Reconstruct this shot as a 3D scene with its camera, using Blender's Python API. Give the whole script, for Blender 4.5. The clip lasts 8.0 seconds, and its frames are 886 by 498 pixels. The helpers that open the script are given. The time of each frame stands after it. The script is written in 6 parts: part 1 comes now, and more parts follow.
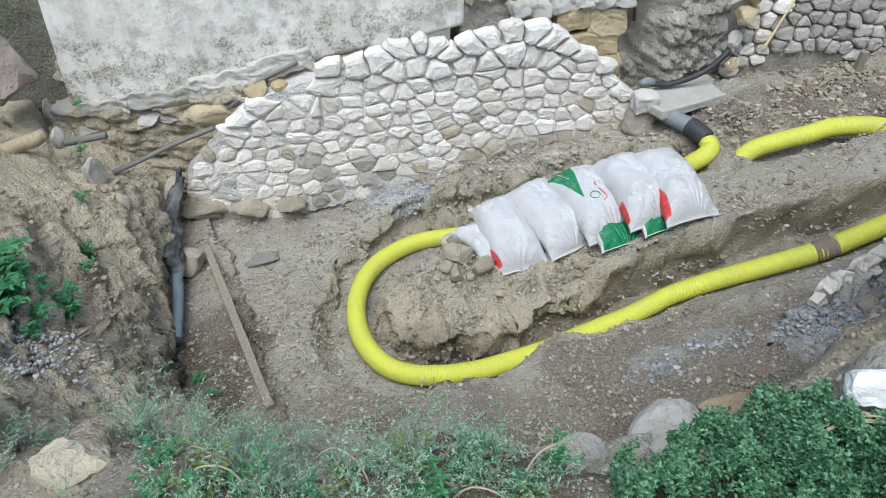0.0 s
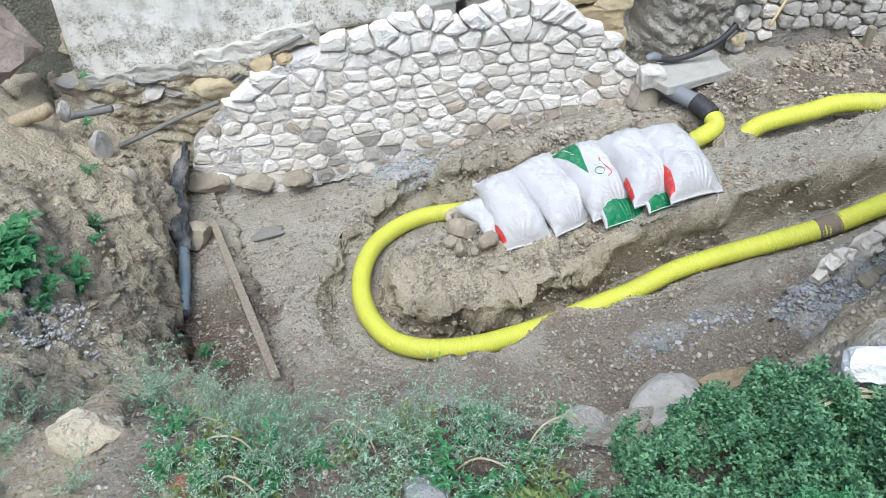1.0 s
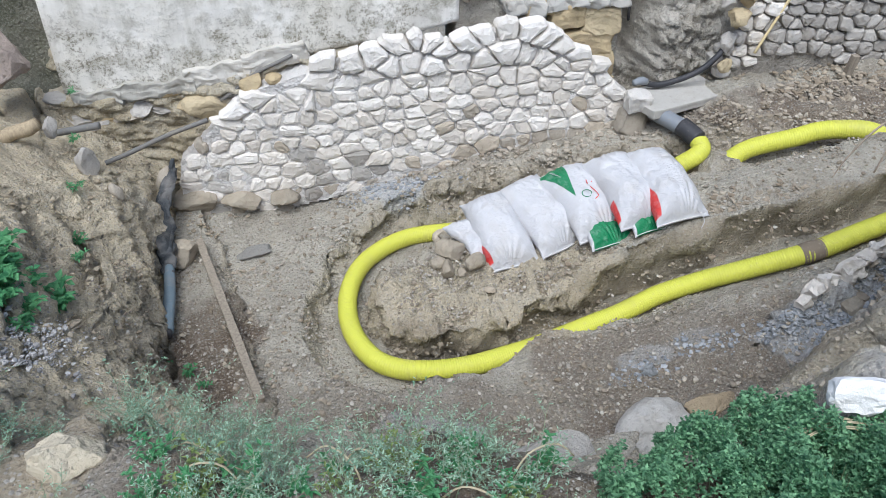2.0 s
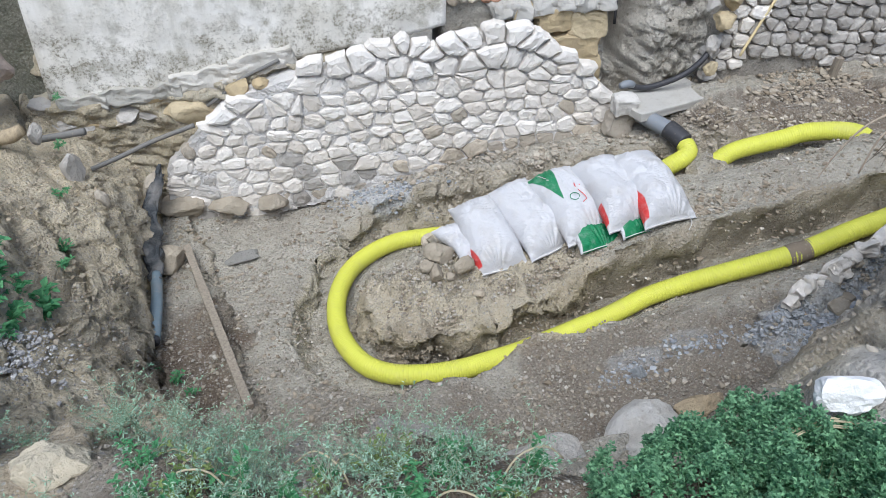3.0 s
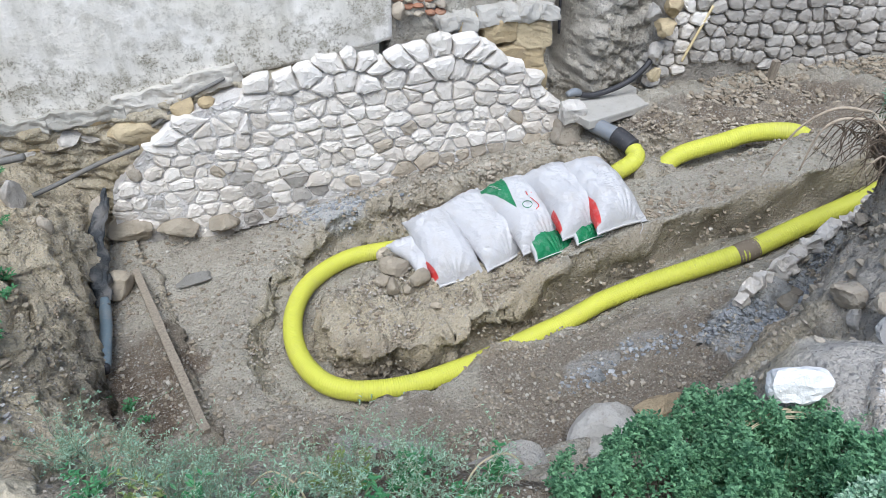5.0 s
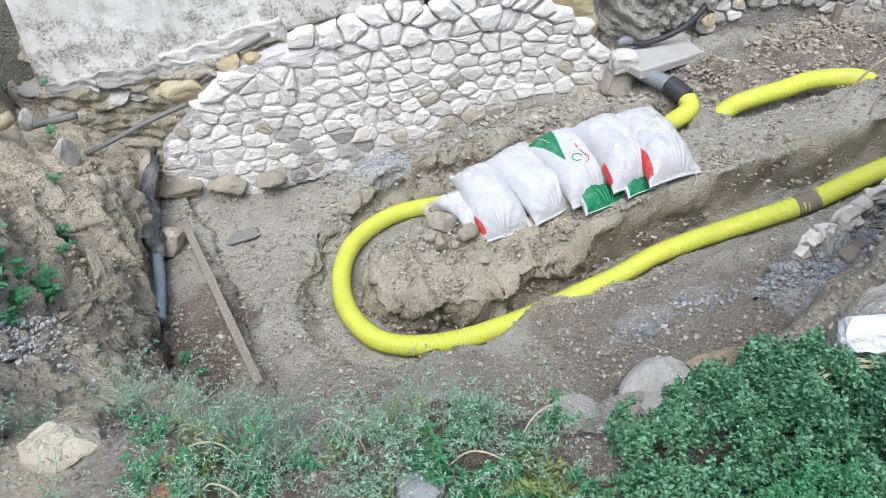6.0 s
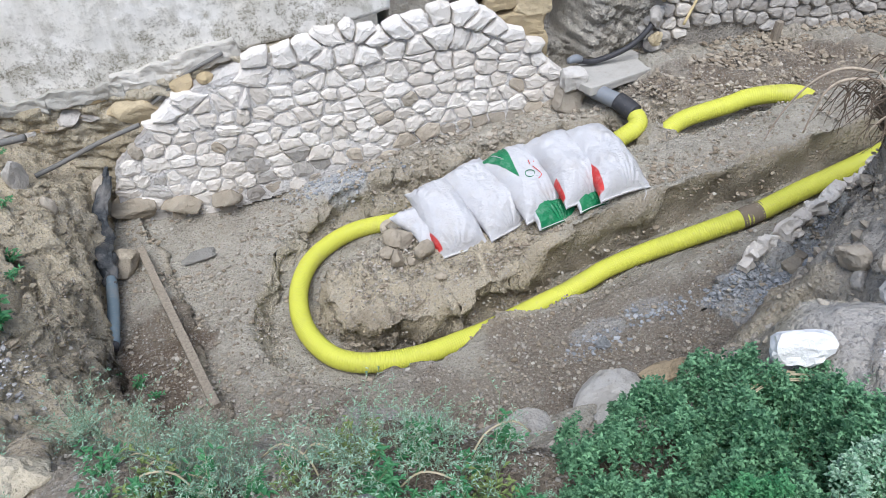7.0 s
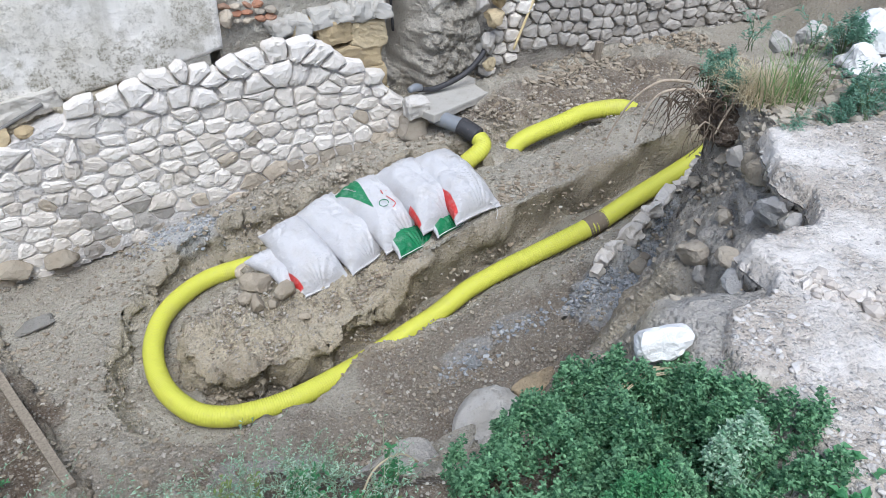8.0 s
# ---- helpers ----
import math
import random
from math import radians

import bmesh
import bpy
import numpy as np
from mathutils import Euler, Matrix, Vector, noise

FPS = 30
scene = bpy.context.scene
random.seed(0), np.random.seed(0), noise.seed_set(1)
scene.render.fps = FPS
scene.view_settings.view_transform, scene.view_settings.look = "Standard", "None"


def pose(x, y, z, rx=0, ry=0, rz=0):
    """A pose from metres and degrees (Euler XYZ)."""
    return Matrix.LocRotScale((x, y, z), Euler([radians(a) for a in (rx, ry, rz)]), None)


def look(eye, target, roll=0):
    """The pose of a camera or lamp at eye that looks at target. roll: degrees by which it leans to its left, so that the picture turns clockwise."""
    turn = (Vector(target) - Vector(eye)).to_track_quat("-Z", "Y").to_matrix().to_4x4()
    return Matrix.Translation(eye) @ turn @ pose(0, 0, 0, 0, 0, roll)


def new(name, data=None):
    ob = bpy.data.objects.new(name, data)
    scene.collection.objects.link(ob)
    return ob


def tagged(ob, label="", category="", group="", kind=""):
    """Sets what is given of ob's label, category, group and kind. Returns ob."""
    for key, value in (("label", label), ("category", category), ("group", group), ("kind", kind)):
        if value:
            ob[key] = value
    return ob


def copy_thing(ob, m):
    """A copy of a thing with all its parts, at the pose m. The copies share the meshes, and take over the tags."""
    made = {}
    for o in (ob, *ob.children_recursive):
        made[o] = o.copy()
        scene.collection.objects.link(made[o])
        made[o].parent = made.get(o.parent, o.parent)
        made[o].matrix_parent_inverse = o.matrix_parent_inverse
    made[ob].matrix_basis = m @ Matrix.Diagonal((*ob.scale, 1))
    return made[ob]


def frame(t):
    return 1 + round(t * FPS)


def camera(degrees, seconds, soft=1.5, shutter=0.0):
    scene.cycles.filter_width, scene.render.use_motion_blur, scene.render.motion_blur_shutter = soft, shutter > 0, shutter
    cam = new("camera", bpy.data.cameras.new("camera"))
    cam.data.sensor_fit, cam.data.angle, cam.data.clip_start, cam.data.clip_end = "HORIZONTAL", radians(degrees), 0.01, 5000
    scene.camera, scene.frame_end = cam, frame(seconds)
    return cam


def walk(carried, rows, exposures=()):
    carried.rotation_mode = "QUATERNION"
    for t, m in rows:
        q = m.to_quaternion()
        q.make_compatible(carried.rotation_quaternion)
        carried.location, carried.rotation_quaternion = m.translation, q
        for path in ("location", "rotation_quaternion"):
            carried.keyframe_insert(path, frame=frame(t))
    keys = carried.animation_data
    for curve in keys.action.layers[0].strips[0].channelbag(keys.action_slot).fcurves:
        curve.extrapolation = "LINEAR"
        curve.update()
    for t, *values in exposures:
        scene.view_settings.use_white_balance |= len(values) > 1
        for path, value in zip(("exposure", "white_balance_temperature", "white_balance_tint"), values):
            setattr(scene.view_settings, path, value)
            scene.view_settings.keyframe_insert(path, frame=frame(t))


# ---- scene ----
cam = camera(60.7, 8.0, soft=0.85)
PATH = [
    (0, (-0.0017, 0.0010, 3.1999), (-0.0005, 4.0043, 0.2043), -0.004),
    (0.2, (-0.0089, -0.0064, 3.2032), (-0.0160, 3.9396, 0.1326), -0.135),
    (0.5, (-0.0159, -0.0166, 3.2130), (-0.0279, 3.8865, 0.0879), -0.266),
    (0.8, (-0.0120, -0.0171, 3.2201), (-0.0322, 3.8797, 0.0873), 0.030),
    (1, (-0.0105, -0.0191, 3.2263), (-0.0297, 3.8771, 0.0927), 0.096),
    (1.2, (-0.0116, -0.0182, 3.2386), (-0.0214, 3.8772, 0.1040), 0.227),
    (1.5, (-0.0135, -0.0137, 3.2489), (0.0121, 3.9136, 0.1545), 1.109),
    (2, (-0.0138, -0.0031, 3.2425), (0.0539, 3.9647, 0.2008), 1.479),
    (2.2, (-0.0134, -0.0014, 3.2415), (0.0753, 3.9704, 0.2055), 1.549),
    (3.3, (-0.0060, -0.0023, 3.2362), (0.1471, 3.9875, 0.2265), 1.687),
    (3.5, (-0.0055, -0.0020, 3.2357), (0.1631, 3.9912, 0.2315), 1.754),
    (4, (0.0079, -0.0035, 3.2292), (0.2333, 4.0099, 0.2557), 1.478),
    (4.2, (0.0107, -0.0052, 3.2285), (0.2904, 4.0153, 0.2692), 1.560),
    (5.3, (0.0098, 0.0077, 3.2004), (0.4350, 4.0348, 0.2676), 1.531),
    (5.5, (0.0006, 0.0136, 3.1833), (0.3604, 3.9916, 0.1756), 0.974),
    (5.7, (-0.0091, 0.0148, 3.1743), (0.2316, 3.9444, 0.0921), -0.111),
    (6, (-0.0219, 0.0162, 3.1630), (0.1022, 3.9028, 0.0199), -1.254),
    (6.2, (-0.0155, 0.0093, 3.1700), (0.0687, 3.8816, 0.0079), -1.700),
    (6.5, (-0.0120, 0.0071, 3.1754), (0.0660, 3.8719, 0.0041), -1.888),
    (6.8, (0.0104, 0.0024, 3.2056), (0.1152, 3.8560, 0.0215), -1.782),
    (7, (0.0137, -0.0017, 3.2198), (0.3922, 3.9133, 0.1329), 0.034),
    (7.2, (0.0159, 0.0094, 3.2123), (0.6249, 3.9519, 0.1981), 1.261),
    (7.5, (0.0109, 0.0210, 3.2063), (0.9178, 3.9486, 0.2481), 1.570),
    (7.7, (0.0085, 0.0250, 3.2033), (1.1329, 3.9116, 0.2656), 1.701),
    (8, (-0.0089, 0.0211, 3.2048), (1.3166, 3.8669, 0.2974), 2.098),
]
walk(cam, [(t, look(eye, target, roll)) for t, eye, target, roll in PATH],
     [(0.0, 0.36, 5600, 3), (0.5, 0.65, 5600, 5), (1.0, 0.60, 5600, 5), (1.5, 0.45, 5600, 6), (2.0, 0.41, 5600, 7), (4.0, 0.40, 5600, 7), (5.5, 0.53, 5600, 7), (6.5, 0.67, 5600, 8), (7.0, 0.47, 5650, 9), (8.0, 0.41, 5600, 8)])

# ---------------------------------------------------------------- light
world = bpy.data.worlds.new("sky")
scene.world = world
world.use_nodes = True
wn = world.node_tree
sky = wn.nodes.new("ShaderNodeTexSky")
sky.sky_type = "NISHITA"
sky.sun_disc = False
sky.sun_elevation = radians(60)
sky.sun_rotation = radians(192)
sky.air_density, sky.dust_density, sky.ozone_density = 1.0, 4.0, 1.0
wn.links.new(sky.outputs[0], wn.nodes["Background"].inputs[0])
wn.nodes["Background"].inputs[1].default_value = 0.105
sun = new("sun", bpy.data.lights.new("sun", "SUN"))
sun.data.energy, sun.data.angle, sun.data.color = 2.2, radians(42), (1.0, 0.96, 0.91)
sun.matrix_world = look((-1.1, -1.6, 9), (0, 3.5, 0))


# ---------------------------------------------------------------- tools
def steps(v, a, b):
    s = np.clip((v - a) / (b - a), 0, 1)
    return s * s * (3 - 2 * s)


def along(px, py, line):
    """Signed distance (positive to the right of the line's way) and the line's other columns at the nearest place."""
    line = np.array(line, float)
    best = np.full(px.shape, 1e9)
    side = np.zeros(px.shape)
    extra = np.zeros(px.shape + (line.shape[1] - 2,))
    for a, b in zip(line[:-1], line[1:]):
        d = b[:2] - a[:2]
        k = np.clip(((px - a[0]) * d[0] + (py - a[1]) * d[1]) / (d @ d), 0, 1)
        qx, qy = px - a[0] - k * d[0], py - a[1] - k * d[1]
        dist = np.hypot(qx, qy)
        near = dist < best - 1e-9
        cross = qx * d[1] - qy * d[0]
        best = np.where(near, dist, best)
        side = np.where(near, np.where(cross >= 0, 1, -1), side)
        ex = a[2:] + k[..., None] * (b[2:] - a[2:])
        extra = np.where(near[..., None], ex, extra)
    return best * side, extra


def inside(px, py, ring):
    """Distance to a closed ring, positive inside."""
    ring = list(ring)
    d, _ = along(px, py, ring + ring[:1])
    odd = np.zeros(px.shape, bool)
    for (x0, y0), (x1, y1) in zip(ring, ring[1:] + ring[:1]):
        if y0 != y1:
            odd ^= ((y0 > py) != (y1 > py)) & (px < (x1 - x0) * (py - y0) / (y1 - y0) + x0)
    return np.where(odd, np.abs(d), -np.abs(d))


def lattice(ix, iy, seed):
    h = (ix.astype(np.int64) * 374761393 + iy.astype(np.int64) * 668265263 + seed * 974634721) & 0x7FFFFFFF
    h = ((h ^ (h >> 13)) * 1274126177) & 0x7FFFFFFF
    return ((h ^ (h >> 16)) & 0xFFFF) / 65535.0


def grain(x, y, size, seed=0):
    """Smooth value noise, -1 to 1, with cells of that size."""
    u, v = np.asarray(x, float) / size, np.asarray(y, float) / size
    iu, iv = np.floor(u), np.floor(v)
    fu, fv = u - iu, v - iv
    fu, fv = fu * fu * (3 - 2 * fu), fv * fv * (3 - 2 * fv)
    a, b = lattice(iu, iv, seed), lattice(iu + 1, iv, seed)
    c, d = lattice(iu, iv + 1, seed), lattice(iu + 1, iv + 1, seed)
    return 2 * ((a + (b - a) * fu) * (1 - fv) + (c + (d - c) * fu) * fv) - 1


def rough(x, y, size, seed=0, rounds=4):
    return sum(grain(x, y, size / 2 ** k, seed + k) / 2 ** k for k in range(rounds))


def mesh_of(name, verts, faces, mat, smooth=True):
    me = bpy.data.meshes.new(name)
    me.from_pydata([tuple(map(float, v)) for v in verts], [], [tuple(map(int, f)) for f in faces])
    for one in (mat if isinstance(mat, (list, tuple)) else [mat]):
        me.materials.append(one)
    me.polygons.foreach_set("use_smooth", [smooth] * len(me.polygons))
    me.update()
    return me


def from_bm(name, bm, mat, smooth=True):
    me = bpy.data.meshes.new(name)
    bm.to_mesh(me)
    bm.free()
    for one in (mat if isinstance(mat, (list, tuple)) else [mat]):
        me.materials.append(one)
    me.polygons.foreach_set("use_smooth", [smooth] * len(me.polygons))
    me.update()
    return me


def thing(name, m, label, category, group="", data=None, kind=""):
    ob = new(name, data)
    ob.matrix_world = m
    if data is None:
        ob.empty_display_size = 0.05
    return tagged(ob, label, category, group, kind)


def part(name, me, parent, label="", m=None):
    ob = new(name, me)
    ob.parent = parent
    if m is not None:
        ob.matrix_basis = m
    return tagged(ob, label) if label else ob


def boxed(name, lo, hi, mat, bevel=0.0, wear=0.0, cuts=0, seed=0):
    """A box mesh with softened edges and, with cuts, an uneven worn surface."""
    bm = bmesh.new()
    bmesh.ops.create_cube(bm, size=1)
    for v in bm.verts:
        v.co = Vector([l + (c + 0.5) * (h - l) for c, l, h in zip(v.co, lo, hi)])
    if bevel:
        bmesh.ops.bevel(bm, geom=bm.edges[:], offset=bevel, segments=2, affect="EDGES", profile=0.6)
    if cuts:
        bmesh.ops.subdivide_edges(bm, edges=bm.edges[:], cuts=cuts, use_grid_fill=True)
    if wear:
        for v in bm.verts:
            v.co += wear * noise.noise_vector(v.co * 9 + Vector((seed, 0, 0))) + 0.5 * wear * noise.noise_vector(v.co * 25)
    return from_bm(name, bm, mat, smooth=False)


def rock_mesh(name, size, mat, seed, cuts=9, fine=2, bump=0.05, flat=0.0):
    """A broken or rounded stone: a ball cut by planes, with uneven faces. size: its three widths."""
    rnd = random.Random(seed)
    bm = bmesh.new()
    bmesh.ops.create_icosphere(bm, subdivisions=fine, radius=0.5)
    planes = []
    for _ in range(cuts):
        n = Vector((rnd.gauss(0, 1), rnd.gauss(0, 1), rnd.gauss(0, 1))).normalized()
        planes.append((n, rnd.uniform(0.26, 0.42)))
    for v in bm.verts:
        for n, d in planes:
            k = v.co.dot(n)
            if k > d:
                v.co -= n * (k - d) * 0.92
        v.co += bump * noise.noise_vector(v.co * 3.1 + Vector((seed * 1.7, 0, 0)))
        if fine > 2:
            v.co += bump * 0.5 * noise.noise_vector(v.co * 8 + Vector((seed, 3, 0))) + bump * 0.28 * noise.noise_vector(v.co * 19 + Vector((seed, 9, 0)))
        v.co = Vector((v.co.x * size[0], v.co.y * size[1], v.co.z * size[2]))
        if flat and v.co.z < -flat * size[2]:
            v.co.z = -flat * size[2]
    return from_bm(name, bm, mat, smooth=False)


def spline(pts, gap):
    """Points every gap metres along a smooth curve through pts."""
    p = np.array(pts, float)
    q = np.vstack([2 * p[0] - p[1], p, 2 * p[-1] - p[-2]])
    out = []
    for a, b, c, d in zip(q[:-3], q[1:-2], q[2:-1], q[3:]):
        t = np.linspace(0, 1, 24, endpoint=False)[:, None]
        out.append(0.5 * (2 * b + (c - a) * t + (2 * a - 5 * b + 4 * c - d) * t ** 2 + (3 * b - a - 3 * c + d) * t ** 3))
    fine = np.vstack(out + [p[-1:]])
    run = np.r_[0, np.cumsum(np.linalg.norm(np.diff(fine, axis=0), axis=1))]
    s = np.linspace(0, run[-1], max(3, int(run[-1] / gap) + 1))
    return np.stack([np.interp(s, run, fine[:, k]) for k in range(fine.shape[1])], 1), s


def tube_mesh(name, pts, radius, mat, gap=0.02, sides=12, ribs=0.0, pitch=0.023, squash=None, caps=True, hollow=0.0):
    """A tube along pts; radius a number or one number for each of pts; ribs: height of ring corrugations."""
    if np.isscalar(radius):
        radius = [radius] * len(pts)
    line, s = spline([(*p, r) for p, r in zip(pts, radius)], gap)
    c, r = line[:, :3], line[:, 3]
    if ribs:
        r = r + ribs * np.tanh(2.2 * np.sin(2 * math.pi * s / pitch))
    tang = np.gradient(c, axis=0)
    tang /= np.linalg.norm(tang, axis=1)[:, None]
    up = np.array([0, 0, 1.0]) if abs(tang[0][2]) < 0.9 else np.array([1.0, 0, 0])
    verts, faces = [], []
    ang = np.linspace(0, 2 * math.pi, sides, endpoint=False)
    for k in range(len(c)):
        side = np.cross(tang[k], up)
        side /= np.linalg.norm(side) + 1e-9
        up = np.cross(side, tang[k])
        a, b = (1, 1) if squash is None else squash
        verts.append(c[k] + r[k] * (a * np.cos(ang)[:, None] * side + b * np.sin(ang)[:, None] * up))
    verts = np.vstack(verts)
    for k in range(len(c) - 1):
        for j in range(sides):
            i = (j + 1) % sides
            faces.append((k * sides + j, k * sides + i, (k + 1) * sides + i, (k + 1) * sides + j))
    if caps:
        faces.append(tuple(reversed(range(sides))))
        faces.append(tuple(range((len(c) - 1) * sides, len(c) * sides)))
    return mesh_of(name, verts, faces, mat)


# ---------------------------------------------------------------- materials
class Look:
    """A small builder of node materials in object or world space."""

    def __init__(self, name, rough=0.9, spec=0.3):
        self.m = bpy.data.materials.new(name)
        self.m.use_nodes = True
        self.t = self.m.node_tree
        self.b = self.t.nodes["Principled BSDF"]
        self.b.inputs["Roughness"].default_value = rough
        self.b.inputs["Specular IOR Level"].default_value = spec
        self.where = self.t.nodes.new("ShaderNodeNewGeometry").outputs["Position"]

    def add(self, kind, **inputs):
        n = self.t.nodes.new(kind)
        for k, v in inputs.items():
            self.put(n, k.replace("_", " "), v)
        return n

    def put(self, n, key, v):
        key = int(key) if key.isdigit() else key
        if isinstance(v, bpy.types.NodeSocket):
            self.t.links.new(v, n.inputs[key])
        else:
            n.inputs[key].default_value = v

    def noise(self, scale, detail=4.0, rough=0.55, stretch=None):
        n = self.add("ShaderNodeTexNoise", Scale=scale, Detail=detail, Roughness=rough)
        place = self.where
        if stretch:
            mp = self.add("ShaderNodeMapping", Scale=stretch)
            self.t.links.new(self.where, mp.inputs["Vector"])
            place = mp.outputs[0]
        self.t.links.new(place, n.inputs["Vector"])
        return n.outputs["Fac"]

    def cells(self, scale, feature="F1", out="Distance", random=1.0):
        n = self.add("ShaderNodeTexVoronoi", Scale=scale, Randomness=random)
        n.feature = feature
        self.t.links.new(self.where, n.inputs["Vector"])
        return n.outputs[out]

    def ramp(self, fac, a, b, lo=0.0, hi=1.0):
        n = self.add("ShaderNodeMapRange", Value=fac)
        for k, v in (("From Min", a), ("From Max", b), ("To Min", lo), ("To Max", hi)):
            n.inputs[k].default_value = v
        return n.outputs[0]

    def mul(self, a, b, op="MULTIPLY"):
        n = self.t.nodes.new("ShaderNodeMath")
        n.operation = op
        self.put(n, "0", a)
        self.put(n, "1", b)
        return n.outputs[0]

    def mix(self, fac, a, b, kind="MIX"):
        n = self.t.nodes.new("ShaderNodeMix")
        n.data_type, n.blend_type = "RGBA", kind
        self.put(n, "0", fac)
        for k, v in ((6, a), (7, b)):
            if isinstance(v, bpy.types.NodeSocket):
                self.t.links.new(v, n.inputs[k])
            else:
                n.inputs[k].default_value = (*v, 1) if len(v) == 3 else v
        return n.outputs[2]

    def random(self):
        return self.add("ShaderNodeObjectInfo").outputs["Random"]

    def island(self):
        return self.add("ShaderNodeNewGeometry").outputs["Random Per Island"]

    def field(self, name):
        n = self.t.nodes.new("ShaderNodeAttribute")
        n.attribute_name = name
        return n.outputs["Fac"]

    def colour(self, c):
        if isinstance(c, bpy.types.NodeSocket):
            self.t.links.new(c, self.b.inputs["Base Color"])
        else:
            self.b.inputs["Base Color"].default_value = (*c, 1)
        return self

    def relief(self, *layers):
        """layers: (height, metres deep)."""
        last = None
        for h, deep in layers:
            n = self.add("ShaderNodeBump", Height=h, Strength=1.0, Distance=deep)
            if last:
                self.t.links.new(last, n.inputs["Normal"])
            last = n.outputs[0]
        self.t.links.new(last, self.b.inputs["Normal"])
        return self


def earth(name, pale, mid, dark, specks=0.5, fields=False, deep=1.0):
    k = Look(name, 0.97, 0.1)
    n1, n2, n3 = k.noise(2.6, 5), k.noise(16, 6, 0.65), k.noise(70, 4, 0.7)
    c = k.mix(k.ramp(n1, 0.38, 0.62), mid, pale)
    c = k.mix(k.ramp(n2, 0.54, 0.74, 0, 0.55), c, dark)
    if fields:
        c = k.mix(k.mul(k.field("ochre"), k.ramp(n2, 0.25, 0.55, 0.45, 1)), c, (0.60, 0.515, 0.365))
        c = k.mix(k.mul(k.field("brown"), k.ramp(n1, 0.25, 0.55, 0.45, 1)), c, (0.17, 0.13, 0.095))
        c = k.mix(k.mul(k.field("grey"), k.ramp(n2, 0.3, 0.55, 0.3, 1)), c, (0.50, 0.505, 0.50))
        c = k.mix(k.mul(k.field("chalk_and_light"), k.ramp(n2, 0.25, 0.6, 0.5, 1)), c, (0.54, 0.505, 0.46))
    c = k.mix(k.ramp(n3, 0.54, 0.72, 0, 0.55), c, dark)
    c = k.mix(k.ramp(n3, 0.48, 0.28, 0, 0.6), c, (0.55, 0.51, 0.44))
    for scale, keep in ((38, 0.72), (85, 0.6)):
        tone = k.cells(scale, out="Color")
        bit = k.mul(k.ramp(k.cells(scale), 0.34, 0.26), k.ramp(tone, keep, keep + 0.02))
        c = k.mix(k.mul(bit, specks), c, k.mix(k.ramp(tone, keep, 1.0), (0.30, 0.28, 0.25), (0.66, 0.63, 0.57)))
    k.colour(c)
    k.relief((n2, 0.036 * deep), (n3, 0.020 * deep), (k.ramp(k.cells(38), 0.5, 0.1), 0.006 * deep))
    return k.m


def stone(name, a, b, stain, vary=0.35, bump=0.012, per="random", size=1.0):
    k = Look(name, 0.93, 0.15)
    n1, n2, n3 = k.noise(7 / size, 4), k.noise(38 / size, 5, 0.65), k.noise(140 / size, 3, 0.7)
    r = k.random() if per == "random" else k.island()
    c = k.mix(r, a, b)
    c = k.mix(k.ramp(n1, 0.5, 0.75, 0, vary), c, stain)
    c = k.mix(k.ramp(n2, 0.55, 0.75, 0, 0.55), c, stain)
    c = k.mix(k.ramp(n3, 0.6, 0.75, 0, 0.25), c, (0.12, 0.11, 0.10))
    k.colour(c)
    k.relief((n1, bump * 1.6), (n2, bump), (n3, bump * 0.3))
    return k.m


SOIL = earth("dug_soil", (0.50, 0.465, 0.385), (0.395, 0.358, 0.29), (0.215, 0.178, 0.135), 0.75, True)
RUBBLE = earth("rubble_soil", (0.60, 0.56, 0.49), (0.46, 0.42, 0.35), (0.22, 0.185, 0.145), 0.7)
PALE_MORTAR = earth("pale_lime_mortar", (0.78, 0.75, 0.715), (0.70, 0.665, 0.625), (0.52, 0.48, 0.43), 0.25, False, 0.7)
COBBLE = stone("pale_cobble", (0.64, 0.61, 0.56), (0.48, 0.455, 0.42), (0.34, 0.30, 0.25), 0.5, 0.012)
LIME = stone("white_limestone", (0.86, 0.815, 0.745), (0.66, 0.605, 0.53), (0.54, 0.47, 0.38), 0.4)
LIME_TOP = stone("clean_white_limestone", (0.84, 0.80, 0.745), (0.73, 0.685, 0.62), (0.56, 0.50, 0.41), 0.35)
TAN = stone("tan_stone", (0.54, 0.47, 0.37), (0.39, 0.35, 0.29), (0.26, 0.21, 0.155), 0.5)
FIELD = stone("brown_field_stone", (0.44, 0.38, 0.29), (0.34, 0.30, 0.235), (0.22, 0.18, 0.13), 0.5)
SAND = stone("sandstone", (0.55, 0.46, 0.30), (0.46, 0.36, 0.21), (0.30, 0.24, 0.16), 0.6)
GREY = stone("grey_stone", (0.42, 0.41, 0.39), (0.31, 0.31, 0.31), (0.2, 0.18, 0.16), 0.5)
OLD = stone("old_wall_stone", (0.53, 0.50, 0.455), (0.36, 0.335, 0.30), (0.26, 0.225, 0.18), 0.5)
CHALK = stone("bright_white_rock", (0.82, 0.815, 0.80), (0.76, 0.75, 0.73), (0.68, 0.65, 0.6), 0.4, 0.012, "random", 2.5)
GRAVEL = stone("gravel", (0.52, 0.485, 0.42), (0.20, 0.17, 0.13), (0.3, 0.26, 0.2), 0.3, 0.003, "island")
BLUE_GRAVEL = stone("blue_grey_gravel", (0.44, 0.45, 0.46), (0.20, 0.215, 0.23), (0.24, 0.23, 0.21), 0.3, 0.003, "island")
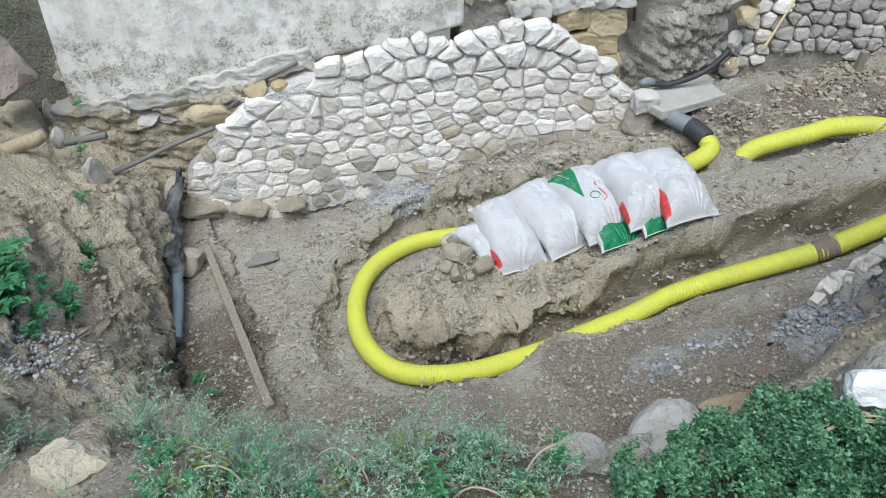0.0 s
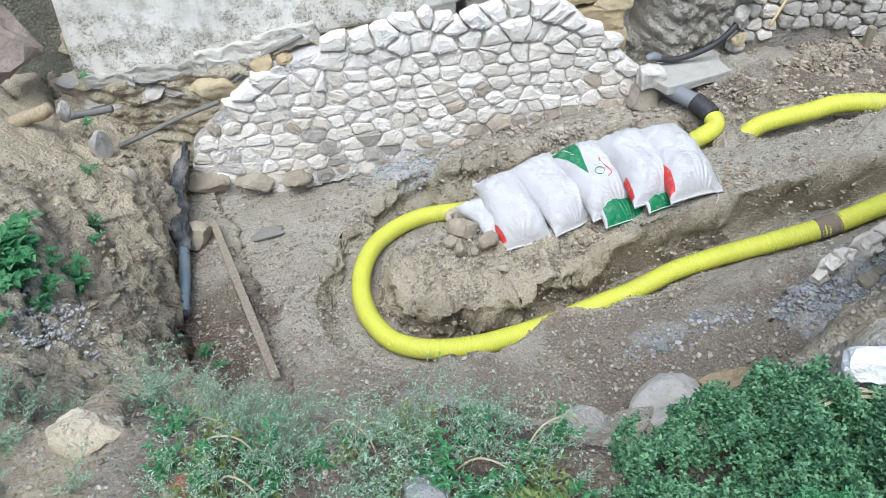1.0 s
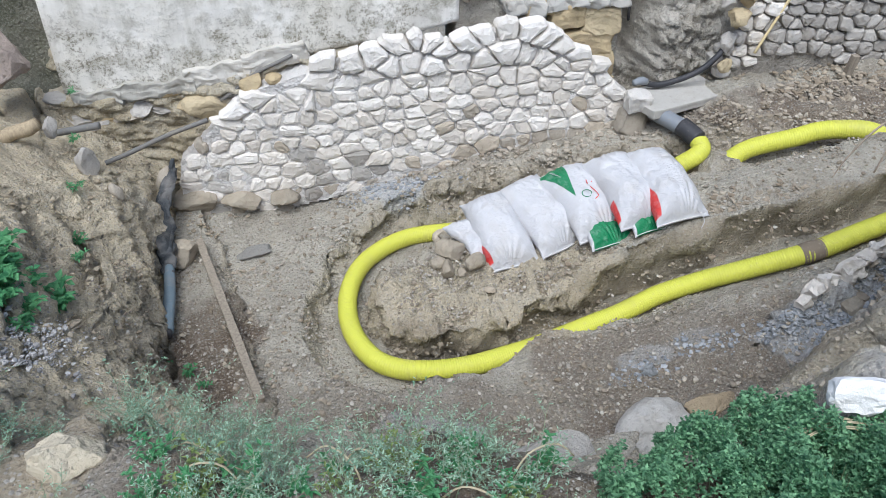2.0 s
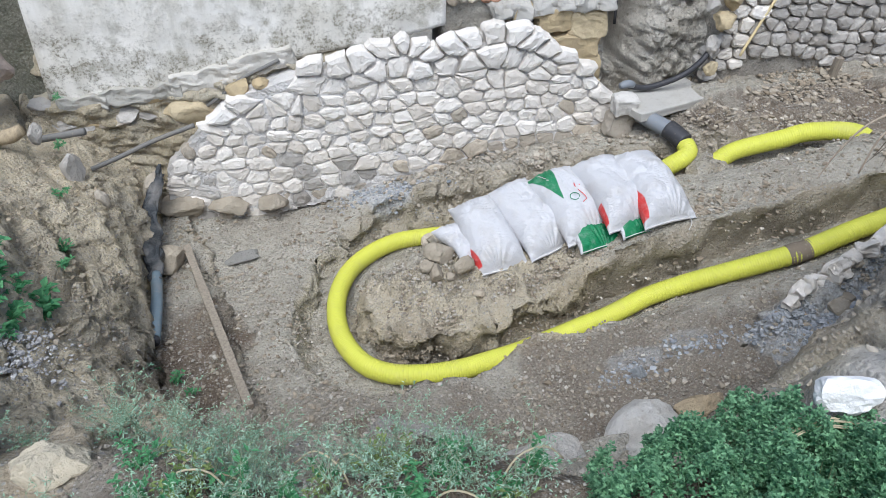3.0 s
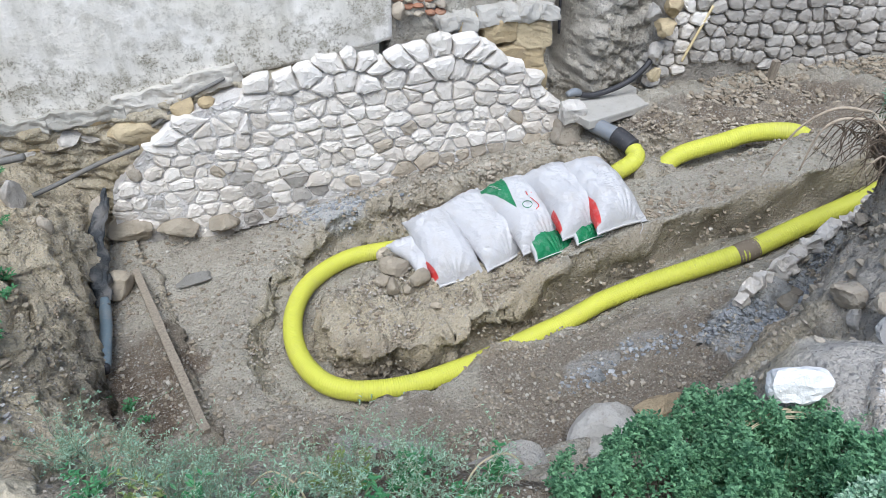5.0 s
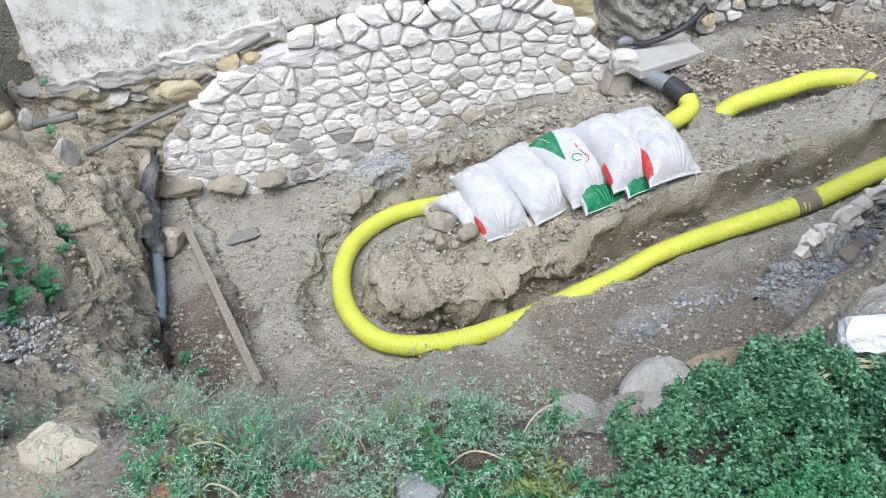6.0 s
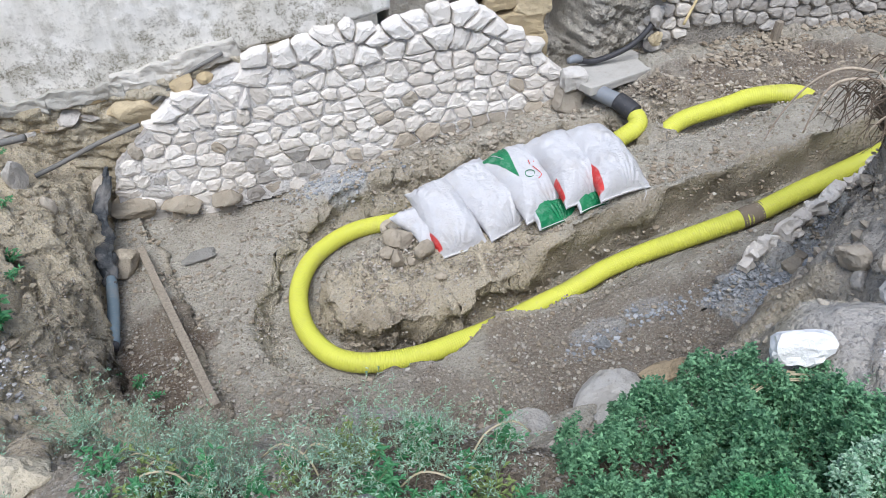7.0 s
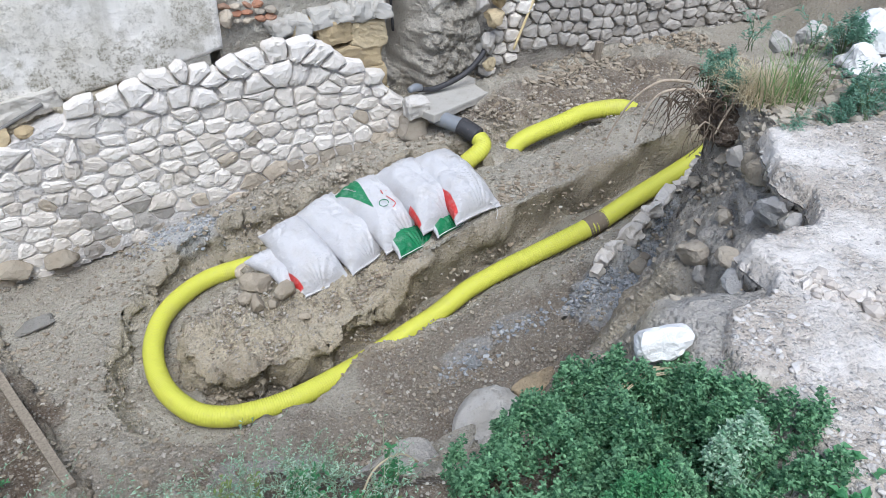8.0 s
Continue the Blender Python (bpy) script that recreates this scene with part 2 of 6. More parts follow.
CLOD = stone("soil_clods", (0.40, 0.35, 0.27), (0.24, 0.195, 0.14), (0.15, 0.12, 0.09), 0.4, 0.006, "island")
CONCRETE = stone("weathered_concrete", (0.45, 0.43, 0.39), (0.45, 0.43, 0.39), (0.33, 0.30, 0.25), 0.5, 0.004)
BLUE_MORTAR = stone("grey_mortar_rubble", (0.36, 0.37, 0.375), (0.32, 0.33, 0.335), (0.17, 0.165, 0.16), 0.6, 0.03)


def plaster_look():
    k = Look("old_lime_plaster", 0.95, 0.15)
    n1, n2, n3 = k.noise(1.6, 6, 0.6), k.noise(9, 6, 0.65), k.noise(55, 5, 0.7)
    streak = k.noise(3.0, 5, 0.6, (2.2, 2.2, 0.35))
    c = k.mix(k.ramp(n1, 0.4, 0.65), (0.82, 0.79, 0.735), (0.68, 0.645, 0.57))
    c = k.mix(k.ramp(streak, 0.44, 0.70, 0, 0.65), c, (0.50, 0.475, 0.41))
    c = k.mix(k.ramp(n2, 0.54, 0.72, 0, 0.45), c, (0.46, 0.43, 0.365))
    c = k.mix(k.mul(k.ramp(n2, 0.45, 0.66), k.field("mould")), c, (0.40, 0.375, 0.31))
    spots = k.mul(k.ramp(n3, 0.50, 0.57, 0, 0.9), k.mul(k.ramp(n2, 0.40, 0.56), k.ramp(n1, 0.36, 0.52)))
    c = k.mix(k.mul(spots, k.field("mould")), c, (0.19, 0.17, 0.125))
    c = k.mix(k.ramp(n3, 0.60, 0.68, 0, 0.5), c, (0.42, 0.39, 0.33))
    k.colour(c)
    k.relief((n1, 0.03), (n2, 0.012), (n3, 0.005))
    return k.m


PLASTER = plaster_look()


def plastic(name, a, b, dirt, rough=0.42, spec=0.4, amount=0.5):
    k = Look(name, rough, spec)
    n1, n2 = k.noise(5, 5), k.noise(45, 4, 0.65)
    c = k.mix(n1, a, b)
    c = k.mix(k.ramp(n2, 0.55, 0.72, 0, amount), c, dirt)
    c = k.mix(k.ramp(n1, 0.56, 0.72, 0, amount * 0.8), c, dirt)
    k.colour(c)
    k.relief((n2, 0.001))
    return k.m


YELLOW = plastic("yellow_pipe_plastic", (0.59, 0.60, 0.075), (0.53, 0.53, 0.07), (0.44, 0.40, 0.15), 0.5, 0.3, 0.4)
BLACK = plastic("black_rubber", (0.03, 0.03, 0.033), (0.05, 0.05, 0.055), (0.16, 0.14, 0.12), 0.55, 0.4, 0.4)
GREY_PVC = plastic("grey_pvc", (0.24, 0.26, 0.28), (0.19, 0.20, 0.22), (0.28, 0.25, 0.2), 0.4, 0.4, 0.4)
BLUE_PVC = plastic("dusty_blue_grey_pvc", (0.19, 0.25, 0.29), (0.11, 0.15, 0.18), (0.27, 0.26, 0.24), 0.5, 0.35, 0.7)
TIE = plastic("white_tie_string", (0.62, 0.61, 0.60), (0.55, 0.54, 0.52), (0.4, 0.36, 0.3), 0.6, 0.3, 0.3)
DIRTY = plastic("mud_coated_plastic", (0.23, 0.19, 0.14), (0.16, 0.13, 0.10), (0.33, 0.28, 0.22), 0.9, 0.1, 0.6)
CANE = plastic("yellow_cane", (0.6, 0.48, 0.22), (0.7, 0.6, 0.4), (0.3, 0.25, 0.2), 0.7, 0.2, 0.4)


def cloth(name, a, dirt=0.3, prints=False):
    k = Look(name, 0.42, 0.45)
    n1, n2, n3 = k.noise(6, 5), k.noise(26, 5, 0.65), k.noise(120, 3)
    c = k.mix(k.ramp(n1, 0.5, 0.75, 0, dirt), a, (0.45, 0.41, 0.36))
    c = k.mix(k.ramp(n3, 0.6, 0.75, 0, dirt * 0.6), c, (0.40, 0.37, 0.33))
    k.colour(c)
    fold = k.noise(38, 4, 0.6, (1.0, 2.6, 1.0))
    if prints:
        for name, ink in (("green", (0.012, 0.19, 0.07)), ("red", (0.60, 0.045, 0.04))):
            c = k.mix(k.ramp(k.field(name), -0.012, 0.012), c, k.mix(k.ramp(n2, 0.5, 0.7, 0, 0.4), ink, [0.5 * v + 0.25 for v in ink]))
        k.colour(c)
    k.relief((n1, 0.006), (n2, 0.004), (k.ramp(fold, 0.35, 0.65), 0.003), (n3, 0.001))
    return k.m


BAG = cloth("white_plastic_sack", (0.56, 0.555, 0.565), 0.45, True)
BAG_GREEN = cloth("green_print", (0.012, 0.19, 0.07), 0.15)
BAG_RED = cloth("red_print", (0.62, 0.05, 0.04), 0.15)
SHEET = cloth("dark_plastic_sheet", (0.035, 0.04, 0.045), 0.35)


def timber(name, a, b, c0):
    k = Look(name, 0.85, 0.2)
    n1, n2 = k.noise(6, 5, 0.6, (12, 12, 1.2)), k.noise(60, 4)
    c = k.mix(k.ramp(n1, 0.35, 0.65), a, b)
    c = k.mix(k.ramp(n2, 0.55, 0.75, 0, 0.5), c, c0)
    k.colour(c)
    k.relief((n1, 0.004), (n2, 0.002))
    return k.m


WOOD = timber("weathered_wood", (0.33, 0.285, 0.225), (0.23, 0.195, 0.15), (0.10, 0.08, 0.06))
BARK = timber("dead_log_wood", (0.42, 0.34, 0.22), (0.30, 0.24, 0.16), (0.16, 0.12, 0.08))
ROOT = timber("dry_root", (0.19, 0.145, 0.105), (0.11, 0.085, 0.06), (0.06, 0.045, 0.035))
PALE_ROOT = timber("pale_dry_root", (0.50, 0.42, 0.32), (0.38, 0.31, 0.23), (0.2, 0.16, 0.12))
IRON = plastic("dull_iron", (0.20, 0.195, 0.18), (0.14, 0.135, 0.125), (0.3, 0.26, 0.2), 0.7, 0.3, 0.5)
PALE = stone("pale_grey_rock", (0.62, 0.60, 0.56), (0.56, 0.53, 0.49), (0.38, 0.34, 0.28), 0.5)
BRICK = stone("red_brick_rubble", (0.42, 0.20, 0.12), (0.34, 0.22, 0.15), (0.3, 0.24, 0.19), 0.5)


def leafy(name, a, b, rough=0.6):
    k = Look(name, rough, 0.25)
    k.colour(k.mix(k.island(), a, b))
    k.b.inputs["Subsurface Weight"].default_value = 0.0
    tr = k.t.nodes.new("ShaderNodeBsdfTranslucent")
    tr.inputs["Color"].default_value = (*[min(1, 1.4 * v) for v in b], 1)
    mx = k.t.nodes.new("ShaderNodeMixShader")
    mx.inputs[0].default_value = 0.25
    k.t.links.new(k.b.outputs[0], mx.inputs[1])
    k.t.links.new(tr.outputs[0], mx.inputs[2])
    k.t.links.new(mx.outputs[0], k.t.nodes["Material Output"].inputs["Surface"])
    return k.m


CLOVER = leafy("dark_green_leaves", (0.010, 0.055, 0.027), (0.25, 0.45, 0.245))
BRIGHT = leafy("bright_green_leaves", (0.05, 0.18, 0.075), (0.14, 0.34, 0.15))
SAGE = leafy("grey_green_leaves", (0.13, 0.27, 0.16), (0.46, 0.60, 0.45))
OLIVE = leafy("yellow_green_leaves", (0.16, 0.22, 0.07), (0.28, 0.34, 0.12))
BLUE_LEAF = leafy("blue_green_leaves", (0.07, 0.17, 0.11), (0.26, 0.42, 0.31))
STRAW = leafy("dry_straw", (0.42, 0.355, 0.225), (0.64, 0.56, 0.39))
STEM = leafy("green_stems", (0.13, 0.19, 0.10), (0.22, 0.26, 0.14))
# ---------------------------------------------------------------- lie of the land
LOOP = [(0.60, 4.72), (0.30, 4.68), (-0.068, 4.609), (-0.258, 4.526), (-0.417, 4.376), (-0.526, 4.195), (-0.578, 3.976), (-0.577, 3.771), (-0.537, 3.579), (-0.46, 3.415), (-0.344, 3.279),
        (-0.201, 3.214), (-0.062, 3.203), (0.076, 3.215), (0.251, 3.257), (0.43, 3.328), (0.614, 3.407), (0.859, 3.52), (1.029, 3.587), (1.177, 3.628), (1.329, 3.69),
        (1.479, 3.743), (1.719, 3.757), (1.877, 3.738), (2.036, 3.729), (2.275, 3.703), (2.377, 3.719), (2.69, 3.80), (3.03, 3.89), (3.27, 3.95), (3.6, 4.05)]
TRENCH = [(3.7, 4.72), (2.2, 4.68), (1.9, 4.70), (1.3, 4.72), (0.6, 4.74), (0.2, 4.76), (-0.35, 4.70), (-0.57, 4.48), (-0.74, 4.16), (-0.80, 3.80), (-0.76, 3.49), (-0.66, 3.20),
          (-0.50, 3.02), (-0.26, 2.97), (0.0, 3.03), (0.3, 3.12), (0.55, 3.30), (0.9, 3.44), (1.2, 3.52), (1.6, 3.64), (2.2, 3.56), (2.7, 3.62), (3.7, 3.78)]
MOUND = [(3.9, 4.45), (2.88, 4.46), (2.17, 4.43), (1.9, 4.45), (1.5, 4.50), (1.1, 4.62), (0.5, 4.62), (0.06, 4.43), (-0.24, 4.14), (-0.42, 3.88), (-0.40, 3.68),
         (-0.30, 3.50), (-0.10, 3.40), (0.18, 3.43), (0.57, 3.62), (1.0, 3.80), (1.5, 3.91), (1.93, 3.95), (2.61, 3.97), (3.9, 4.1)]
# foot of the banks, from the house round the near side to the right: x, y, run of the slope, height of its top, steepness
BANK = [(-2.0, 6.5, 0.8, 0.84, 0.5), (-1.95, 4.6, 0.8, 0.84, 0.5), (-1.9, 4.22, 0.85, 0.98, 0.45), (-1.74, 3.59, 0.9, 1.15, 0.42), (-1.6, 3.2, 0.9, 1.25, 0.45), (-1.42, 2.8, 0.9, 1.4, 0.55),
        (-1.0, 2.5, 1.2, 1.55, 0.85), (-0.4, 2.45, 1.25, 1.58, 0.95), (0.3, 2.45, 1.22, 1.52, 0.95), (0.6, 2.45, 1.22, 1.50, 0.95), (0.92, 2.45, 1.2, 1.55, 0.95), (1.25, 2.42, 1.1, 1.80, 1.1),
        (1.5, 2.44, 0.85, 1.87, 1.2), (2.05, 2.76, 0.8, 1.87, 1.2), (2.6, 3.04, 0.5, 1.88, 1.0), (2.95, 3.22, 0.4, 1.9, 0.8), (3.5, 3.5, 0.3, 1.92, 0.6), (4.2, 3.95, 0.3, 1.9, 0.5), (5.0, 4.8, 0.3, 1.9, 0.5), (5.6, 6.5, 0.3, 1.9, 0.5)]
# brink of the road-side bank, and the ditch between it and the footing
RIM = [(0.9, 1.40), (1.05, 1.43), (1.15, 1.45), (1.25, 1.45), (1.36, 1.43), (1.44, 1.40), (1.50, 1.41), (1.54, 1.46), (1.60, 1.50), (1.72, 1.50), (1.84, 1.53), (1.94, 1.62), (1.98, 1.72), (1.96, 1.80), (1.97, 1.88), (2.03, 2.0), (2.10, 2.14), (2.18, 2.30), (2.22, 2.50), (2.24, 2.68), (2.6, 2.84), (3.1, 3.0), (3.7, 3.25), (4.4, 3.7), (5.2, 4.6), (5.9, 6.5)]
DITCH = [(2.10, 2.93, 0.42), (2.30, 2.93, 0.48), (2.52, 3.02, 0.55), (2.80, 3.22, 0.61), (3.05, 3.45, 0.64), (3.35, 3.70, 0.7)]
CREST = [(1.95, 3.08, 0.47), (2.13, 3.19, 0.55), (2.27, 3.26, 0.59), (2.45, 3.35, 0.66), (2.68, 3.47, 0.73), (2.95, 3.58, 0.80), (3.2, 3.72, 0.87)]


def pipe_z(x, y):
    front = np.interp(x, [0.75, 0.859, 1.029, 1.177, 1.329, 1.479, 1.719, 1.877, 2.036, 2.275, 2.377, 2.69, 3.03, 3.27, 4], [-0.15, -0.13, -0.10, -0.06, -0.02, 0.03, 0.13, 0.21, 0.28, 0.40, 0.43, 0.53, 0.62, 0.70, 0.95])
    back = np.interp(x, [0.0, 0.8, 1.64, 2.0, 2.9, 4], [-0.12, 0.12, 0.42, 0.55, 0.78, 1.1])
    return front + (back - front) * steps(y, 4.0, 4.3)


def lie(x, y):
    x, y = np.asarray(x, float), np.asarray(y, float)
    wob = 0.025 * rough(x, y, 0.22, 40, 3)
    front = np.interp(x, [-1.2, -0.9, 0.0, 0.4, 1.0, 1.6, 2.2, 2.8, 4], [-0.05, 0.0, 0.0, -0.06, 0.0, 0.2, 0.46, 0.68, 1.0])
    back = np.interp(x, [-1.0, -0.35, 0.3, 0.9, 1.45, 2.1, 3.0, 4], [0.0, 0.12, 0.30, 0.40, 0.52, 0.76, 0.85, 0.95])
    z = front + (back - front) * steps(y, 4.42, 4.95)
    z = z - 0.07 * steps(-along(x, y, [(-1.62, 4.4), (-0.95, 2.8), (-0.85, 2.4)])[0], 0.0, 0.06) * steps(-x, 0.45, 0.85)
    # pipe trench
    d = inside(x, y, TRENCH) + wob
    floor = pipe_z(x, y) - 0.085
    soft = np.maximum(0.14 * steps(y, 4.35, 4.55) * steps(x, -0.2, 0.3), 0.045 * steps(-x, -0.1, 0.3))
    z = z + (np.minimum(floor, z) - z) * steps(d, -0.03 - soft, 0.05 + 0.5 * soft)
    # soil tipped over the pipe
    side = np.interp(x, [0.076, 0.251, 0.43, 0.614, 0.859, 1.029, 1.177, 1.329], [3.215, 3.257, 3.328, 3.407, 3.52, 3.587, 3.628, 3.69])
    crest = np.interp(x, [0.12, 0.30, 0.43, 0.53, 0.614, 0.72, 0.83, 0.89, 1.03, 1.18, 1.33], [-0.20, -0.07, 0.0, 0.06, 0.13, 0.165, 0.10, 0.05, 0.0, -0.05, -0.10])
    shift = y - side + 0.07
    bank = pipe_z(x, y - 0.1) + crest + 0.25 * wob - 1.5 * np.maximum(shift - 0.02, 0) - 0.30 * np.maximum(-shift, 0)
    z = np.maximum(z, np.where((x > 0.1) & (x < 1.35) & (np.abs(y - side) < 0.4), bank, -9))
    # the open stretch of pipe lies clear of the near soil
    side = np.interp(x, [1.0, 1.177, 1.329, 1.479, 1.719, 1.877, 2.036, 2.275, 2.377, 2.69, 3.03, 3.6], [3.58, 3.628, 3.69, 3.743, 3.757, 3.738, 3.729, 3.703, 3.719, 3.80, 3.89, 4.05])
    clear = pipe_z(x, side) - 0.005 + 0.45 * np.maximum(side - 0.075 - y, 0) + 0.4 * wob
    z = z + np.minimum(clear - z, 0) * steps(x, 1.12, 1.3) * steps(3.0 - x, 0, 0.3) * (y < side) * steps(y - side, -0.35, -0.25)
    # mound inside the loop, hollowed out along its foot
    top = np.interp(x, [-0.4, -0.1, 0.5, 0.9, 1.4, 1.93, 2.6, 4], [-0.06, -0.05, -0.03, 0.05, 0.22, 0.40, 0.60, 1.0])
    d = inside(x, y, MOUND) + 1.1 * wob
    top = top + np.interp(x, [0.75, 1.2], [0.0, 0.13]) + np.interp(x, [0.75, 1.2], [0.20, 0.07]) * steps(d, -0.1, 0.42) + np.interp(x, [1.2, 2.0], [0, 0.04]) * steps(y, 4.0, 4.4)
    hollow = np.interp(x, [-0.4, 0.0, 0.3, 0.8, 1.2], [0.03, 0.09, 0.13, 0.09, 0.05]) * (y < 4.1)
    z = z - hollow * steps(d, -0.25, -0.04) * (d < 0.1)
    z = z + (np.maximum(top, z) - z) * steps(d, -0.055, 0.055)
    spill = 0.64 - 0.9 * np.maximum(np.hypot((x - 2.0) * 0.8, y - 4.52) - 0.06, 0) + wob
    z = np.where(np.hypot(x - 2.0, y - 4.52) < 0.35, np.maximum(z, np.where(x > 1.86, spill, spill - 2.5 * (1.86 - x))), z)
    # footing ridge with a hole dug beside it
    d, e = along(x, y, CREST)
    ridge = e[..., 0] - np.where(d < 0, 1.5 * np.abs(d), 1.05 * np.maximum(np.abs(d) - 0.04, 0))
    z = np.maximum(z, np.where((np.abs(d) < 0.35) & (x > 1.8), ridge, -9))
    d, e = along(x, y, DITCH)
    dig = e[..., 0] + 1.9 * np.maximum(np.abs(d) - 0.05, 0) + 1.2 * steps(2.25 - x, 0, 0.3)
    z = np.where((np.abs(d) < 0.3) & (x > 1.9), np.minimum(z, dig), z)
    # banks
    d, e = along(x, y, BANK)
    d = d + 0.10 * rough(x, y, 0.5, 11, 3) * steps(np.abs(d), 0, 0.3) + wob
    s = np.clip(d / e[..., 0], 0, 1) ** e[..., 2]
    back = np.maximum(-along(x, y, RIM)[0] + wob, 0)
    lump = 0.75 + 0.5 * (grain(x, y, 0.25, 17) + 0.5)
    far = np.clip(np.maximum(d, 0) / (np.maximum(d, 0) + back + 1e-6), 0, 1) ** (np.interp(x, [1.2, 1.6, 2.0, 2.6], [1.0, 1.0, 1.15, 1.4]) * lump)
    s = s + (far - s) * steps(x - 0.15 * (y - 1.5), 0.92, 1.15)
    z = np.where(d > 0, z + (np.maximum(e[..., 1], z) - z) * s, z)
    # firm ground under the road crust
    verge = steps(x, 1.02, 1.26) * steps(1.40 + 0.07 * steps(1.42 - x, 0, 0.1) - y, 0, 0.14)
    return z + np.maximum(1.878 - z, 0) * verge


def height(x, y):
    return float(lie(np.array([x]), np.array([y]))[0])


def axis(a, b, step, lo, hi):
    v = list(np.arange(a, b + 1e-6, step))
    s, p = step, a
    while p > lo:
        s *= 1.3
        p -= s
        v.insert(0, p)
    s, p = step, b
    while p < hi:
        s *= 1.3
        p += s
        v.append(p)
    return np.array(v)


def make_ground():
    gx, gy = axis(-2.9, 3.6, 0.011, -90, 90), axis(0.55, 5.3, 0.011, -90, 90)
    x, y = np.meshgrid(gx, gy)
    z = lie(x, y)
    dzy, dzx = np.gradient(z, gy, gx)
    steep = steps(np.hypot(dzx, dzy), 0.3, 1.5)
    d, _ = along(x, y, BANK)
    core = steps(4.0 - np.abs(x - 0.4), 0, 0.5) * steps(y, 0.3, 0.7)
    left = (x < -1.2) * steps(d, 0.0, 0.1)
    # loose surface, clods, and gullies down the faces
    z = z + core * (0.010 * rough(x, y, 0.16, 3, 4) + 0.007 * np.abs(rough(x, y, 0.05, 7, 3)) - 0.004)
    z = z + core * 0.055 * rough(x, y, 0.09, 77, 5) * steps(inside(x, y, MOUND), -0.05, 0.1) * steps(1.3 - x, 0, 0.6)
    z = z + core * 0.06 * rough(x, y, 0.22, 91, 5) * steps(x, 1.7, 2.1) * steps(y, 4.75, 4.95)
    lump = 0.8 * rough(x, y, 0.16, 21, 4) + 0.6 * rough(x, y, 0.05, 25, 2)
    pipe_side = steps(0.22 - np.abs(along(x, y, LOOP)[0]), 0, 0.08) * steps(x, 0.1, 0.25) * (y < 3.9)
    shoulder = steps(0.95 - np.hypot((x - 0.9) * 0.9, y - 1.9), 0, 0.25)
    z = z + core * steep * (1 - 0.85 * pipe_side) * (1 - 0.8 * shoulder) * np.interp(x, [-1.4, -1.0, 0.9, 1.3, 1.9, 2.2], [0.028, 0.045, 0.045, 0.06, 0.045, 0.04]) * lump
    gully = np.abs(grain(x * 0.5 + y * 0.2, y + 0.4 * x, 0.22, 31)) + 0.5 * np.abs(grain(x, y, 0.11, 33))
    z = z + core * left * steep * 0.05 * (gully - 0.5)
    across, down = 0.75 * x + 0.65 * y, 0.65 * x - 0.75 * y
    crack = np.exp(-(grain(across + 0.06 * rough(x, y, 0.2, 36, 3), down * 0.32, 0.30, 34) / 0.10) ** 2) * steps(grain(across, down * 0.5, 0.5, 35), -0.6, 0.0)
    z = z - core * left * steps(d, 0.08, 0.3) * 0.15 * steps(y, 1.9, 2.3) * crack
    calm = 1 - np.interp(x, [0.9, 1.3], [0, 0.5]) * steps(0.2 - np.abs(inside(x, y, MOUND)), 0, 0.1)
    calm = calm * (1 - 0.92 * pipe_side) * (1 - 0.8 * shoulder) * np.interp(x, [1.7, 2.0], [1.0, 0.6])
    x2 = x + calm * core * steep * (0.05 * rough(x + 7 + 0.9 * z, y - 0.8 * z, 0.15, 50, 3) + 0.022 * rough(x - 1.3 * z, y + 1.1 * z, 0.05, 52, 2))
    y2 = y + calm * core * steep * (0.05 * rough(x - 0.9 * z, y + 9 + 0.8 * z, 0.15, 60, 3) + 0.022 * rough(x + 1.2 * z, y - z, 0.05, 62, 2))
    # the mound's near side leans out over its hollowed foot
    dm = inside(x, y, MOUND)
    gyy, gxx = np.gradient(dm, gy, gx)
    gl = np.hypot(gxx, gyy) + 1e-6
    rise = steps(dm, -0.055, 0.055)
    lean = np.interp(x, [-0.5, -0.2, 0.1, 0.6, 0.9, 1.2, 3.2], [0.07, 0.20, 0.33, 0.32, 0.22, 0.22, 0.20]) * (0.8 + np.interp(x, [0.8, 1.2], [0.5, 0.25]) * grain(x, y, 0.18, 88))
    push = lean * (rise - 0.64) * steps(0.16 - np.abs(dm), 0, 0.1) * steps(4.1 - y, 0, 0.15) * (np.abs(dm) < 0.3)
    x2, y2 = x2 - push * gxx / gl, y2 - push * gyy / gl
    n, m = x.shape
    idx = np.arange(n * m).reshape(n, m)
    quads = np.stack([idx[:-1, :-1], idx[:-1, 1:], idx[1:, 1:], idx[1:, :-1]], -1).reshape(-1, 4)
    co = np.stack([x2, y2, z], -1).reshape(-1, 3)
    me = bpy.data.meshes.new("ground")
    me.vertices.add(len(co))
    me.vertices.foreach_set("co", co.ravel())
    me.loops.add(quads.size)
    me.loops.foreach_set("vertex_index", quads.ravel().astype(np.int32))
    me.polygons.add(len(quads))
    me.polygons.foreach_set("loop_start", np.arange(0, quads.size, 4, dtype=np.int32))
    me.update(calc_edges=True)
    me.polygons.foreach_set("use_smooth", [True] * len(quads))
    me.materials.append(SOIL)
    # kinds of soil by place, with some light and shade put into the colour
    edge = 0.12 * rough(x, y, 0.25, 70, 4)
    blob = lambda cx, cy, rx, ry: steps(1.15 - np.hypot((x - cx) / rx, (y - cy) / ry) + 2.2 * edge, 0, 0.35)
